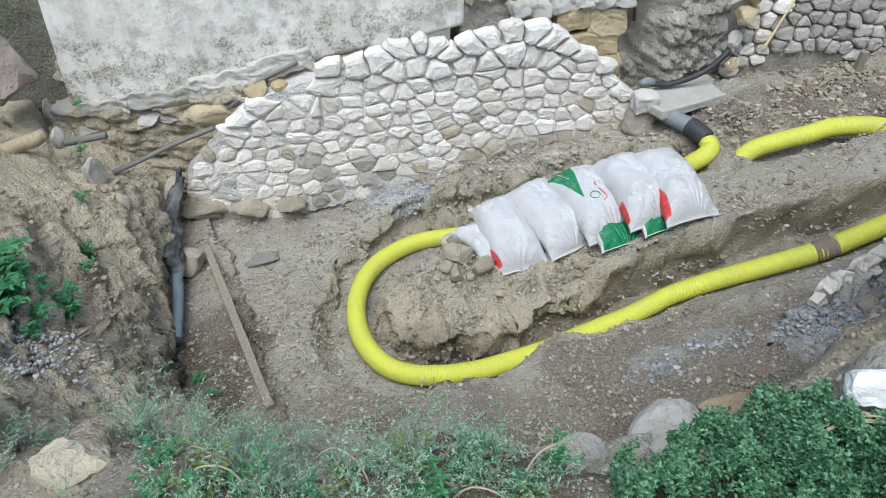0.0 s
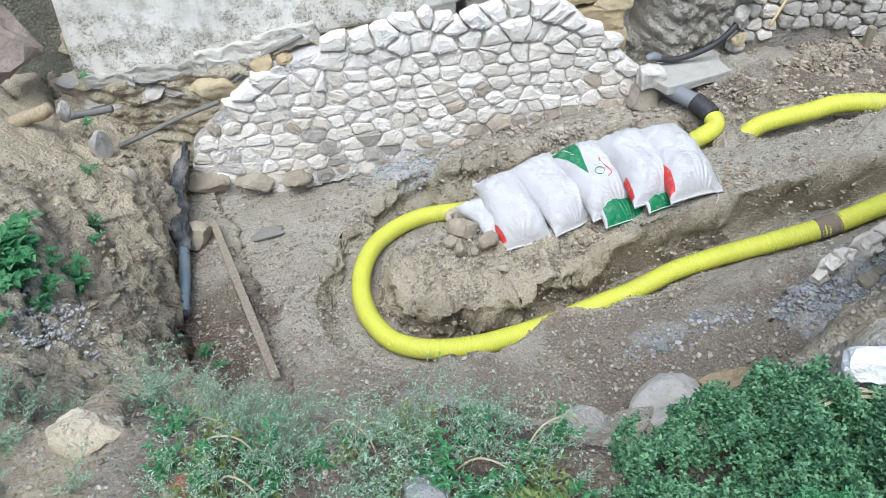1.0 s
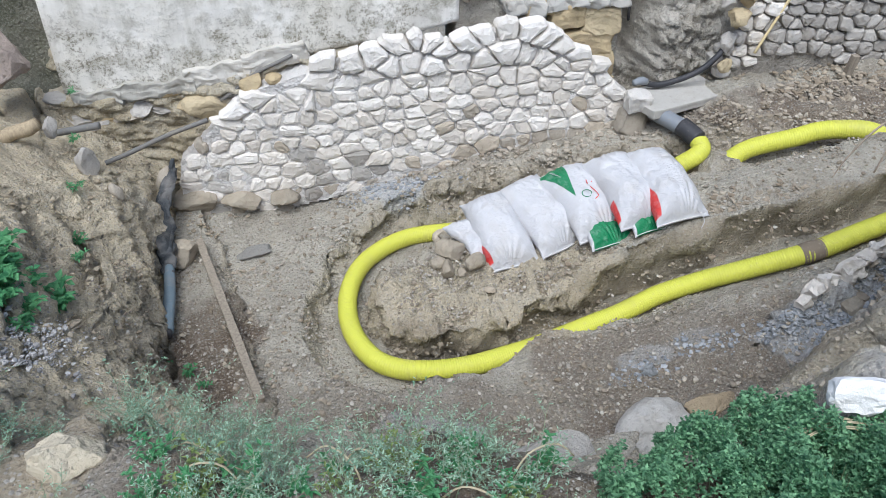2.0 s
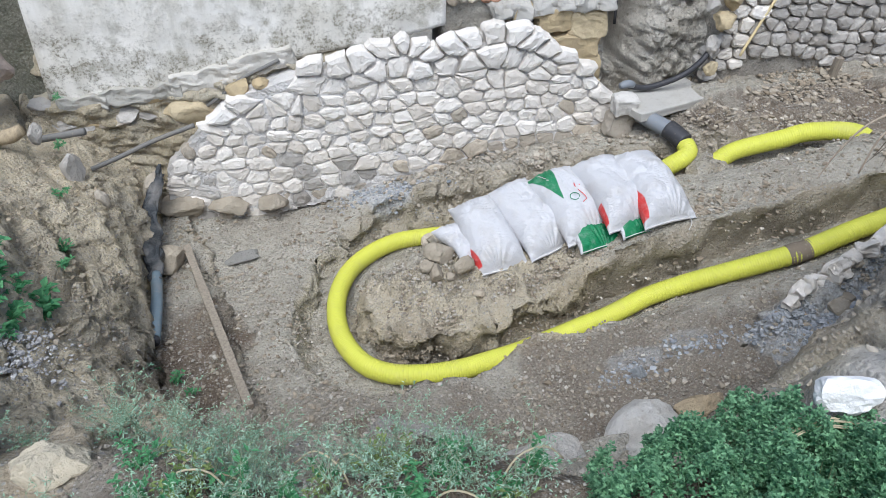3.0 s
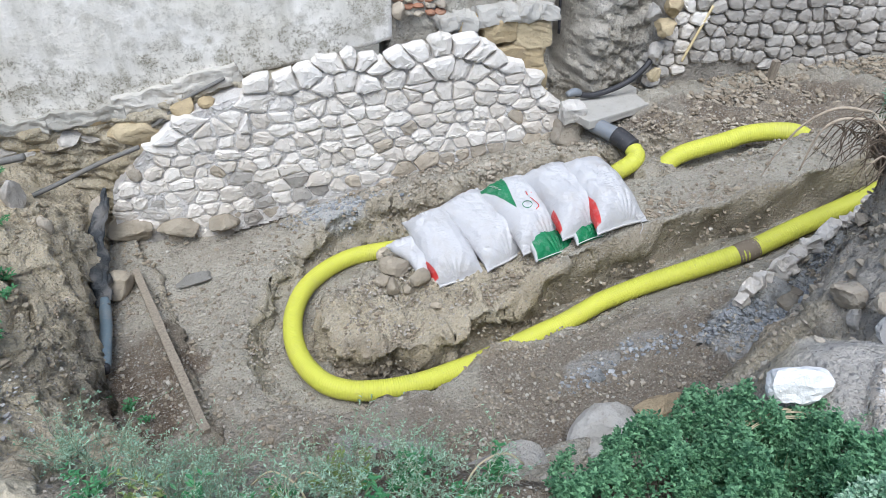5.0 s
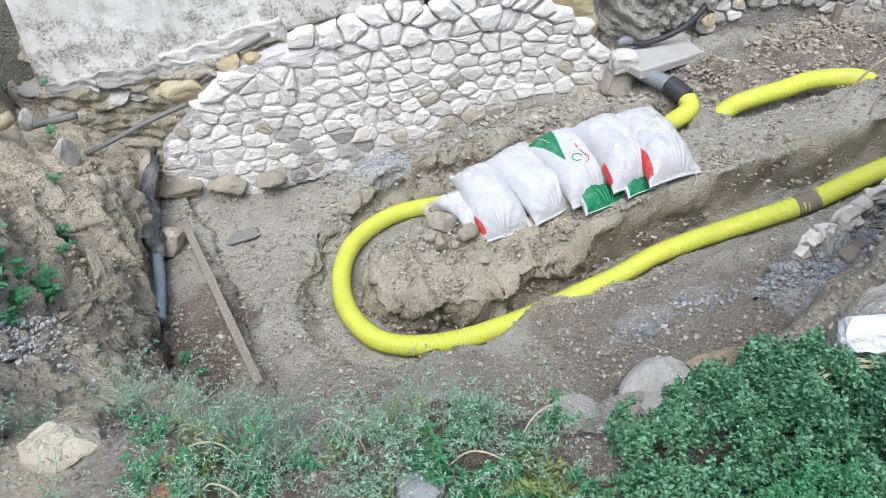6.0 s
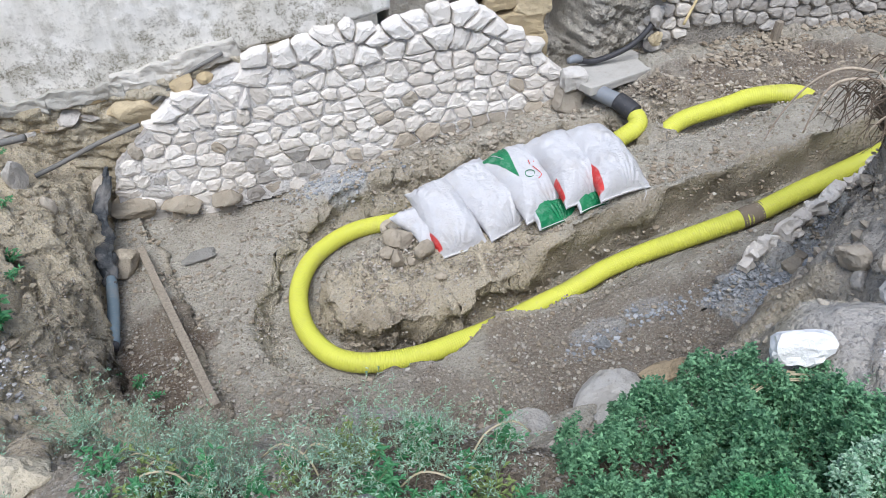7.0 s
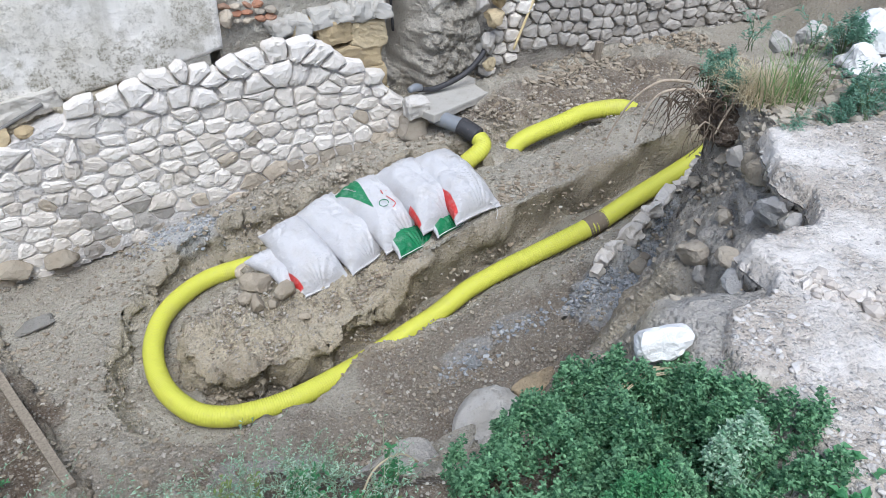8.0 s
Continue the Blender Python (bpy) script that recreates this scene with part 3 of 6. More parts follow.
    ochre = np.clip(steps(d + edge, 0, 0.1) * (x < -0.9) * 0.9 + 0.5 * steep + 0.75 * blob(0.4, 3.75, 0.9, 0.4), 0, 1)
    # brown at (0.15, 3.38) paints shade into the hollow under the mound's overhang
    brown = np.maximum.reduce([blob(-1.35, 3.2, 0.28, 0.7) * (x < -1.05), 0.8 * blob(0.3, 2.45, 1.4, 0.35), np.interp(x, [0.7, 1.1], [0.2, 0.28]) * steep * (d < 0) * (x > -0.6), 0.1 * steep * (x > 1.6) * (d > 0),
                               0.6 * blob(1.0, 2.75, 1.0, 0.33), 0.5 * blob(0.15, 3.38, 0.5, 0.14) * (y > 3.3), 0.95 * steps(1.6 - y, 0, 0.2) * steps(1.1 - x, 0, 0.2) * steps(y + edge, 0.5, 0.8)])
    grey = np.maximum.reduce([blob(-0.35, 4.82, 0.32, 0.12), 0.5 * blob(1.25, 3.12, 0.16, 0.08), 0.4 * blob(1.52, 3.2, 0.16, 0.08), blob(2.0, 3.05, 0.16, 0.12),
                              0.95 * steps(0.20 - np.abs(along(x, y, [c[:2] for c in CREST])[0] - 0.10), 0, 0.1) * (x > 1.9) * (x < 3.1), 0.5 * blob(0.0, 2.62, 0.3, 0.12)])
    brown = np.maximum.reduce([brown, 0.85 * blob(2.9, 4.95, 1.0, 0.3), 0.7 * blob(1.4, 3.0, 0.9, 0.45), 0.4 * blob(-0.3, 2.75, 0.9, 0.32)])
    chalk_and_light = np.maximum(steps(along(x, y, RIM)[0] + 0.8 * edge, -0.12, 0.06) * steps(x + edge, 0.95, 1.1), steps(d, -0.05, 0.1) * steps(x + edge, 1.5, 1.8) * steps(z + edge, 1.0, 1.5))
    chalk_and_light = chalk_and_light * (1 - 0.8 * steps(y + edge - 0.25 * (x - 2.0), 2.15, 2.35))
    # light put into the hole's soil colour, to lift its deep shade
    hole = steps(along(x, y, BANK)[0], -0.05, 0.1) * steps(x, 1.75, 1.95) * steps(2.7 - x, 0, 0.2)
    chalk_and_light = np.maximum.reduce([chalk_and_light, steps(0.75 - y + edge, 0, 0.3), 0.75 * hole])
    ochre = np.maximum(ochre, 0.6 * hole)
    brown = brown * (1 - 0.85 * steps(-0.95 - x, 0, 0.15) * steps(d, -0.02, 0.08) * steps(y, 1.45, 1.7)) * (1 - 0.5 * steps(-0.7 - x, 0, 0.2) * steps(1.6 - y, 0, 0.1))
    for name, f in (("ochre", ochre), ("brown", brown), ("grey", grey), ("chalk_and_light", chalk_and_light)):
        me.attributes.new(name, "FLOAT", "POINT").data.foreach_set("value", np.clip(f, 0, 1).ravel().astype(np.float32))
    return tagged(new("ground", me), "dug brown earth pit with a curved trench, spoil mound and crumbling banks", "ground", kind="structure")


make_ground()

# ---------------------------------------------------------------- house and old walls
TURN = math.degrees(math.atan(0.14))
HOUSE = pose(0, 5.2, 0, 0, 0, TURN)
FAR = pose(0, 5.2, 0, 0, 0, 5.7)


def sheet_wall(name, lo, hi, z0, z1, mat, front, deep=0.5, gap=0.04, edge_low=None, field=None):
    """A wall with an uneven face: front(u, z) gives how far it stands out (towards -y)."""
    u = np.arange(lo, hi + gap / 2, gap)
    v = np.linspace(0, 1, max(2, int((z1 - z0) / gap)))
    uu, vv = np.meshgrid(u, v)
    base = edge_low(uu) if edge_low else z0
    zz = base + vv * (z1 - base)
    yy = -front(uu, zz)
    n, m = uu.shape
    idx = np.arange(n * m).reshape(n, m)
    faces = [tuple(f) for f in np.stack([idx[:-1, :-1], idx[:-1, 1:], idx[1:, 1:], idx[1:, :-1]], -1).reshape(-1, 4)]
    verts = np.stack([uu, yy, zz], -1).reshape(-1, 3)
    rim = list(idx[0]) + list(idx[1:, -1]) + list(idx[-1, ::-1][1:]) + list(idx[1:-1, 0][::-1])
    back = verts[rim].copy()
    back[:, 1] = deep
    k = len(verts)
    verts = np.vstack([verts, back])
    for a in range(len(rim)):
        b = (a + 1) % len(rim)
        faces.append((rim[a], k + a, k + b, rim[b]))
    faces.append(tuple(range(k, k + len(rim))))
    me = mesh_of(name, verts, faces, mat)
    if field:
        vals = np.zeros(len(verts))
        vals[:n * m] = field(uu, zz).ravel()
        me.attributes.new("mould", "FLOAT", "POINT").data.foreach_set("value", vals.astype(np.float32))
    return me


def lip(u):
    return np.interp(u, [-2.8, -1.9, -1.3, -0.98, -0.32, 0.2], [0.80, 0.86, 0.98, 1.06, 1.17, 1.28]) + 0.02 * rough(u, u * 0, 0.2, 5, 3)


plaster_me = sheet_wall("wall_house", -2.62, 0.13, 0.8, 3.2, PLASTER, lambda u, z: 0.012 * rough(u, z, 0.5, 80, 5), 0.5, 0.035, lip,
                        lambda u, z: np.clip(0.35 + 0.9 * steps(0.50 - (z - lip(u)) + 0.3 * rough(u, z, 0.4, 90, 4), 0, 0.5), 0, 1))
thing("wall_house", HOUSE, "stained white lime plaster house wall with a broken lower edge", "wall", data=plaster_me, kind="structure")


def rubble_face(u, z):
    return 0.05 * rough(u, z, 0.35, 100, 5) + 0.03 * np.abs(rough(u, z, 0.12, 110, 3))


me = sheet_wall("wall_foundation", -2.75, -0.4, -0.3, 1.3, earth("foundation_rubble", (0.58, 0.52, 0.40), (0.48, 0.41, 0.28), (0.26, 0.21, 0.145), 0.4),
                lambda u, z: rubble_face(u, z) + 0.05 + 0.05 * np.abs(grain(u * 0.35, z + 0.16 * u, 0.075, 117)) + 0.04 * rough(u * 0.4, z + 0.16 * u, 0.05, 118, 2) - 0.16 * steps(z - lip(u), -0.04, 0.03), 0.45, 0.016)
thing("wall_foundation", HOUSE @ pose(0, 0.035, 0), "crumbling ochre rubble foundation under the plaster", "wall", data=me, kind="structure")
# rough render and brick right of the plaster
me = sheet_wall("wall_render", 0.13, 1.36, 0.5, 3.2, earth("rough_render", (0.56, 0.53, 0.46), (0.46, 0.42, 0.35), (0.28, 0.24, 0.18), 0.5),
                lambda u, z: -0.03 + 0.03 * rough(u, z, 0.3, 120, 5) + 0.02 * np.abs(rough(u, z, 0.09, 121, 3)), 0.5, 0.022)
thing("wall_render", HOUSE @ pose(0, 0.02, 0), "patched rough render over the stone house corner", "wall", data=me, kind="structure")
me = sheet_wall("wall_far", 2.16, 6.5, 0.4, 2.4, earth("old_wall_mortar", (0.40, 0.37, 0.32), (0.31, 0.28, 0.24), (0.19, 0.16, 0.125), 0.4, False, 0.8), lambda u, z: 0.012 * rough(u, z, 0.2, 130, 3), 0.5, 0.06)
FAR_WALL = thing("wall_far", FAR @ pose(0, 0.02, 0), "old rubble stone wall of irregular grey stones", "wall", data=me, kind="structure")
# neighbour and ground wall left of the house, behind the boulder
me = sheet_wall("wall_left", -6.5, -2.62, 0.3, 3.2, earth("mossy_wall", (0.26, 0.25, 0.20), (0.18, 0.18, 0.13), (0.09, 0.09, 0.06), 0.3),
                lambda u, z: 0.05 * rough(u, z, 0.4, 140, 5), 0.4, 0.05)
thing("wall_left", HOUSE @ pose(0, 0.1, 0), "dark mossy old wall beside the plastered house", "wall", data=me, kind="structure")


# earth face in the gap between the house and the old wall, with a dark slot
def gap_face(u, z):
    slot = steps(u, 1.25, 1.30) * steps(1.63 + 0.1 * (z - 1.3) - u, 0, 0.05) * steps(z + 0.5 * (u - 1.3), 0.9, 0.97)
    bulge = 0.10 * steps(u, 1.55, 1.8) * steps(1.35 - z, -0.2, 0.5) * steps(z, 0.6, 0.9)
    return bulge + 0.05 * rough(u, z, 0.3, 150, 5) + 0.10 * np.abs(grain(u + 0.6 * z, z - 0.4 * u, 0.22, 151)) + 0.07 * np.abs(grain(u - 0.5 * z, z + 0.5 * u, 0.10, 153)) + 0.05 * np.abs(rough(u, z, 0.05, 155, 3)) - 0.05 - 0.12 * steps(1.72 - u, 0, 0.1) - 2.0 * slot


me = sheet_wall("wall_earth_face", 1.2, 2.25, 0.3, 2.6, RUBBLE, gap_face, 2.4, 0.018)
thing("wall_earth_face", HOUSE @ pose(0, 0.12, 0), "broken earth and rubble face with a dark slot beside the house corner", "earth face", data=me, kind="structure")


# ---------------------------------------------------------------- stones of the walls
def cells_of(seeds, ring):
    """Voronoi cells of the seeds, wider than high, clipped to a convex box ring."""
    out = []
    flat = np.array([1.0, 1.45])
    pts = np.array(seeds) * flat
    ring = [tuple(np.array(r) * flat) for r in ring]
    for k, p in enumerate(pts):
        poly = list(ring)
        order = np.argsort(((pts - p) ** 2 * [1, 1]).sum(1))[1:14]
        for j in order:
            mid, nrm = (p + pts[j]) / 2, pts[j] - p
            cut = []
            for a, b in zip(poly, poly[1:] + poly[:1]):
                da, db = (np.array(a) - mid) @ nrm, (np.array(b) - mid) @ nrm
                if da <= 0:
                    cut.append(a)
                if da * db < 0:
                    s = da / (da - db)
                    cut.append((a[0] + s * (b[0] - a[0]), a[1] + s * (b[1] - a[1])))
            poly = cut
            if len(poly) < 3:
                break
        out.append([tuple(np.array(q) / flat) for q in poly])
    return out


def stone_piece(poly, joint, proud, mat, seed, chamfer=0.2, wild=0.07):
    """One wall stone: its outline rounded and drawn in by the joint, its face bulging a little. Local x along, y out of the wall (-), z up."""
    rnd = random.Random(seed)
    c = np.mean(poly, axis=0)
    p = np.array(poly) - c
    d = np.linalg.norm(p, axis=1)[:, None]
    p = p * np.maximum(1 - joint / np.maximum(d, 1e-3), 0.5)
    ring = []
    for a, b in zip(p, np.roll(p, -1, axis=0)):
        ln = np.linalg.norm(b - a)
        if ln > 0.075:
            ring += [a + chamfer * (b - a), (a + b) / 2 * rnd.uniform(0.93, 1.07), b - chamfer * (b - a)]
        else:
            ring += [a + chamfer * (b - a), b - chamfer * (b - a)] if ln > 0.035 else [(a + b) / 2]
    ring = np.array(ring)
    ring = ring * (1 + wild * np.array([[rnd.uniform(-1.2, 0.9)] for _ in ring]))
    n = len(ring)
    tilt = (rnd.uniform(-0.13, 0.07), rnd.uniform(-0.06, 0.14))
    rows = []
    for k, out in ((1.03, -0.03), (1.0, proud * 0.55), (0.91, proud * 0.92), (0.55, proud + 0.003)):
        q = ring * k
        y = [-(out + (tilt[0] * a[0] - tilt[1] * a[1]) * (out > 0) + 0.0045 * rnd.uniform(-1, 1) * (out > 0)) for a in q]
        rows.append(np.stack([q[:, 0], y, q[:, 1]], 1))
    verts = np.vstack(rows)
    faces = [(r * n + j, r * n + (j + 1) % n, (r + 1) * n + (j + 1) % n, (r + 1) * n + j) for r in range(3) for j in range(n)]
    faces.append(tuple(3 * n + j for j in range(n)))
    me = mesh_of("stone", verts, faces, mat, smooth=False)
    return me, c


WALL = [(-1.95, -0.08), (-1.28, -0.10), (-0.78, 0.0), (-0.35, 0.11), (0.28, 0.28), (0.91, 0.36), (1.42, 0.46), (1.34, 0.66), (1.22, 0.95), (1.0, 1.11),
        (0.78, 1.22), (0.44, 1.22), (0.06, 1.14), (-0.24, 1.16), (-0.61, 1.09), (-0.90, 1.02), (-1.19, 0.93), (-1.39, 0.87), (-1.62, 0.64), (-1.90, 0.36)]


def wall_core():
    bm = bmesh.new()
    ring = [bm.verts.new((u, -0.2 + 0.02 * (z - 0.5), z)) for u, z in WALL]
    f = bm.faces.new(ring)
    r = bmesh.ops.extrude_face_region(bm, geom=[f])
    for v in r["geom"]:
        if isinstance(v, bmesh.types.BMVert):
            v.co.y = 0.02
    bmesh.ops.recalc_face_normals(bm, faces=bm.faces[:])
    return from_bm("core", bm, PALE_MORTAR, smooth=False)


def courses(rnd, lo, hi, z0, z1, high, wide, slope=None):
    seeds = []
    z = z0
    while z < z1:
        h = high * rnd.uniform(0.8, 1.2)
        u = lo - rnd.uniform(0, wide)
        while u < hi:
            w = wide * rnd.choice((0.5, 0.65, 0.8, 0.95, 1.1, 1.3, 1.8))
            seeds.append((u + w / 2, z + h / 2 + rnd.uniform(-0.26, 0.26) * h + (slope(u) if slope else 0)))
            u += w
        z += h
    return seeds


def build_stone_wall():
    rnd = random.Random(5)
    wall = thing("stone_wall", HOUSE, "new low underpinning wall of white limestone in lime mortar against the house", "stone wall", data=wall_core())
    gu, gz = np.meshgrid(np.arange(-2.0, 1.5, 0.015), np.arange(-0.14, 1.26, 0.015))
    keep = inside(gu, gz, WALL) > -0.004
    gy = -0.2 + 0.02 * (gz - 0.5) - 0.012 - 0.007 * rough(gu, gz, 0.16, 501, 3) - 0.006 * rough(gu, gz, 0.035, 505, 2) - np.interp(gu, [-1.4, -0.3, 0.6], [0.008, 0.004, 0.0]) * steps(gz, 0.4, 0.7)
    idx = np.arange(gu.size).reshape(gu.shape)
    q = np.stack([idx[:-1, :-1], idx[:-1, 1:], idx[1:, 1:], idx[1:, :-1]], -1).reshape(-1, 4)
    q = q[keep.ravel()[q].all(1)]
    used, q = np.unique(q, return_inverse=True)
    co = np.stack([gu, gy, gz], -1).reshape(-1, 3)[used]
    part("mortar", mesh_of("mortar", co, q.reshape(-1, 4), PALE_MORTAR), wall, "pale lime mortar pressed between the stones")
    foot = lambda u: float(np.interp(u, [-1.28, -0.78, -0.35, 0.28, 0.91, 1.45], [-0.02, 0.02, 0.12, 0.29, 0.37, 0.46])) * 0.75
    line = [(-1.55, 0.72), (-1.42, 0.86), (-1.2, 0.95), (-0.96, 1.04), (-0.83, 1.16), (-0.6, 1.20), (-0.24, 1.27), (0.06, 1.25), (0.44, 1.33), (0.78, 1.33), (0.95, 1.20), (1.2, 1.03), (1.32, 0.8)]
    crown = lambda u: float(np.interp(u, [q[0] for q in line], [q[1] for q in line]))
    seeds = [q for q in courses(rnd, -2.0, 1.6, -0.45, 1.3, 0.107, 0.144, foot) if q[1] < crown(q[0]) - (0.31 if q[0] > -0.95 and q[0] < 0.9 else 0.15)]
    body = len(seeds)
    # two rows of larger loose stones along the top, and a row of nothing above them
    for row, lift in ((0, -0.225), (1, -0.075)):
        u = -0.98 + 0.07 * row
        while u < 1.05:
            w = rnd.choice((0.09, 0.115, 0.14, 0.165, 0.19))
            seeds.append((u + w / 2, crown(u + w / 2) + lift + rnd.uniform(-0.055, 0.055)))
            u += w
    for u in (-1.45, -1.3, 1.16, 1.28):
        seeds.append((u, crown(u) - 0.08))
    real = len(seeds)
    u = -1.9
    while u < 1.6:
        seeds.append((u, crown(u) + 0.075 + rnd.uniform(-0.05, 0.05)))
        u += rnd.uniform(0.07, 0.15)
    polys = cells_of(seeds, [(-2.4, -0.8), (1.9, -0.8), (1.9, 1.9), (-2.4, 1.9)])
    cs = np.array([np.mean(p, axis=0) if len(p) > 2 else (99, 99) for p in polys])
    deep = inside(cs[:, 0], cs[:, 1], WALL)
    low = np.array([foot(c[0]) / 0.75 for c in cs])
    for k, (p, c, d, f) in enumerate(zip(polys[:real], cs, deep, low)):
        loose = k >= body
        if d < (-0.15 if loose else -0.01):
            continue
        bottom = c[1] - f < 0.11
        mat = LIME_TOP if loose else TAN if bottom and rnd.random() < 0.75 or rnd.random() < 0.03 else OLD if c[1] - f < 0.45 and rnd.random() < 0.12 else LIME
        if loose:
            me, mid = stone_piece(p, rnd.uniform(0.003, 0.014), rnd.uniform(0.05, 0.09), mat, k, 0.10, 0.10)
        else:
            me, mid = stone_piece(p, rnd.uniform(0.001, 0.010) + (0.006 if c[0] < -0.3 and c[1] > 0.5 else 0), rnd.uniform(0.020, 0.038), mat, k, rnd.choice((0.12, 0.17, 0.22)), 0.06)
        part("stone", me, wall, "", Matrix.Translation((mid[0], -0.2 + (0.03 if loose else 0.0), mid[1])))
    # two yellowish stones at the start of the top row
    for u, z, w in ((-1.32, 0.92, 0.19), (-1.17, 0.955, 0.12)):
        part("stone", rock_mesh("stone", (w, 0.16, w * 0.75), SAND, int(-u * 100), 5, 3, 0.04), wall, "smooth yellow-brown stone", pose(u, -0.12, z))
    # large brown footing blocks
    for u, z, w, h, r in ((-1.82, 0.03, 0.36, 0.15, 2), (-1.5, 0.02, 0.3, 0.13, -4), (-1.2, 0.04, 0.24, 0.12, 3)):
        part("footing_block", rock_mesh("footing_block", (w * 1.15, 0.3, h * 1.25), FIELD, int(u * -77), 8, 3, 0.04), wall, "brown squared footing block", pose(u, -0.2, z, 0, r, 0))
    # a white block at the right end, by the slab
    part("stone", boxed("stone", (-0.08, -0.07, -0.065), (0.08, 0.07, 0.065), COBBLE, 0.02, 0.022, 4, 9), wall, "pale end block", pose(1.42, -0.385, 0.775))
    return wall


def build_far_wall():
    rnd = random.Random(8)
    seeds = courses(rnd, 1.9, 5.2, 0.72, 1.75, 0.092, 0.125)
    polys = cells_of(seeds, [(1.7, 0.5), (5.4, 0.5), (5.4, 2.0), (1.7, 2.0)])
    ring = [(2.08, 0.80), (2.4, 0.86), (2.6, 0.97), (3.0, 0.97), (3.2, 0.90), (4.2, 0.78), (5.0, 0.8), (5.0, 1.62), (2.3, 1.62), (2.25, 1.2), (2.1, 1.0)]
    cs = np.array([np.mean(p, axis=0) if len(p) > 2 else (99, 99) for p in polys])
    deep = inside(cs[:, 0], cs[:, 1], ring)
    k = 0
    for p, c, d in zip(polys, cs, deep):
        if d < 0.0:
            continue
        k += 1
        mat = LIME if c[0] < 2.5 and rnd.random() < 0.4 else OLD
        me, mid = stone_piece(p, rnd.uniform(0.004, 0.012), rnd.uniform(0.02, 0.05), mat, 5000 + k)
        part("stone", me, FAR_WALL, "", Matrix.Translation((mid[0], 0.0, mid[1])))


# ---------------------------------------------------------------- corner of sandstone, brick, slab
def build_corner():
    rnd = random.Random(3)
    quoin = thing("sandstone_corner", HOUSE, "weathered yellow sandstone blocks at the house corner", "masonry")
    for u, z, w, h in ((0.93, 1.30, 0.26, 0.17), (1.18, 1.27, 0.28, 0.2), (1.08, 1.10, 0.42, 0.18), (1.2, 0.93, 0.22, 0.18), (0.72, 1.36, 0.2, 0.1), (1.26, 0.76, 0.16, 0.15)):
        part("block", boxed("block", (-w / 2, -0.1, -h / 2), (w / 2, 0.15, h / 2), SAND, 0.02, 0.022, 5, int(u * 100)), quoin, "", pose(u, 0.02, z, 0, rnd.uniform(-5, 5), 0))
    ledge = thing("render_ledge", HOUSE, "grey cracked cement render ledge over the sandstone", "render ledge")
    u = 0.48
    while u < 1.32:
        w = rnd.uniform(0.12, 0.2)
        part("lump", boxed("lump", (-w / 2 - 0.01, -0.08, -0.05), (w / 2 + 0.01, 0.12, 0.06), CONCRETE, 0.02, 0.035, 5, int(u * 991)), ledge, "", pose(u + w / 2, -0.02, 1.40 + rnd.uniform(-0.01, 0.02) - (0.05 if u < 0.7 else 0), 0, rnd.uniform(-8, 8), 0))
        u += w
    bricks = thing("brick_patch", HOUSE, "broken red bricks and tan stone in a plaster hole", "brickwork")
    for k in range(14):
        u, z = 0.19 + 0.075 * (k % 5) + rnd.uniform(-0.01, 0.01), 1.44 + 0.05 * (k // 5)
        mat = BRICK if rnd.random() < 0.65 else TAN
        part("brick", rock_mesh("brick", (0.10, 0.1, 0.06), mat, 60 + k, 9, 2, 0.04), bricks, "", pose(u, 0.03, z, 0, rnd.uniform(-12, 12), 0))
    part("stone", rock_mesh("stone", (0.11, 0.12, 0.13), TAN, 7, 8, 3, 0.04), bricks, "tan stone", pose(0.2, 0.0, 1.47))


def build_slab():
    s = thing("concrete_slab", pose(1.785, 5.18, 0.745, 0, 0, 28), "small grey concrete slab bridging the pipe opening", "slab",
              data=boxed("concrete_slab", (-0.365, -0.18, -0.032), (0.365, 0.18, 0.032), CONCRETE, 0.008, 0.007, 9, 3))
    # sides of the chase under the slab
    for k, (x, y, w) in enumerate(((1.45, 5.06, 0.30), (2.06, 5.28, 0.28))):
        thing("rubble_block", pose(x, y, 0.60, 0, 0, 20 * k), "earthy stone block holding up the slab", "stone", "blocks under the slab",
              data=rock_mesh("rubble_block", (w, 0.24, 0.24), TAN, 77 + k, 8, 3, 0.06))


build_corner()
build_slab()
# ---------------------------------------------------------------- pipes
RADIUS = 0.0635


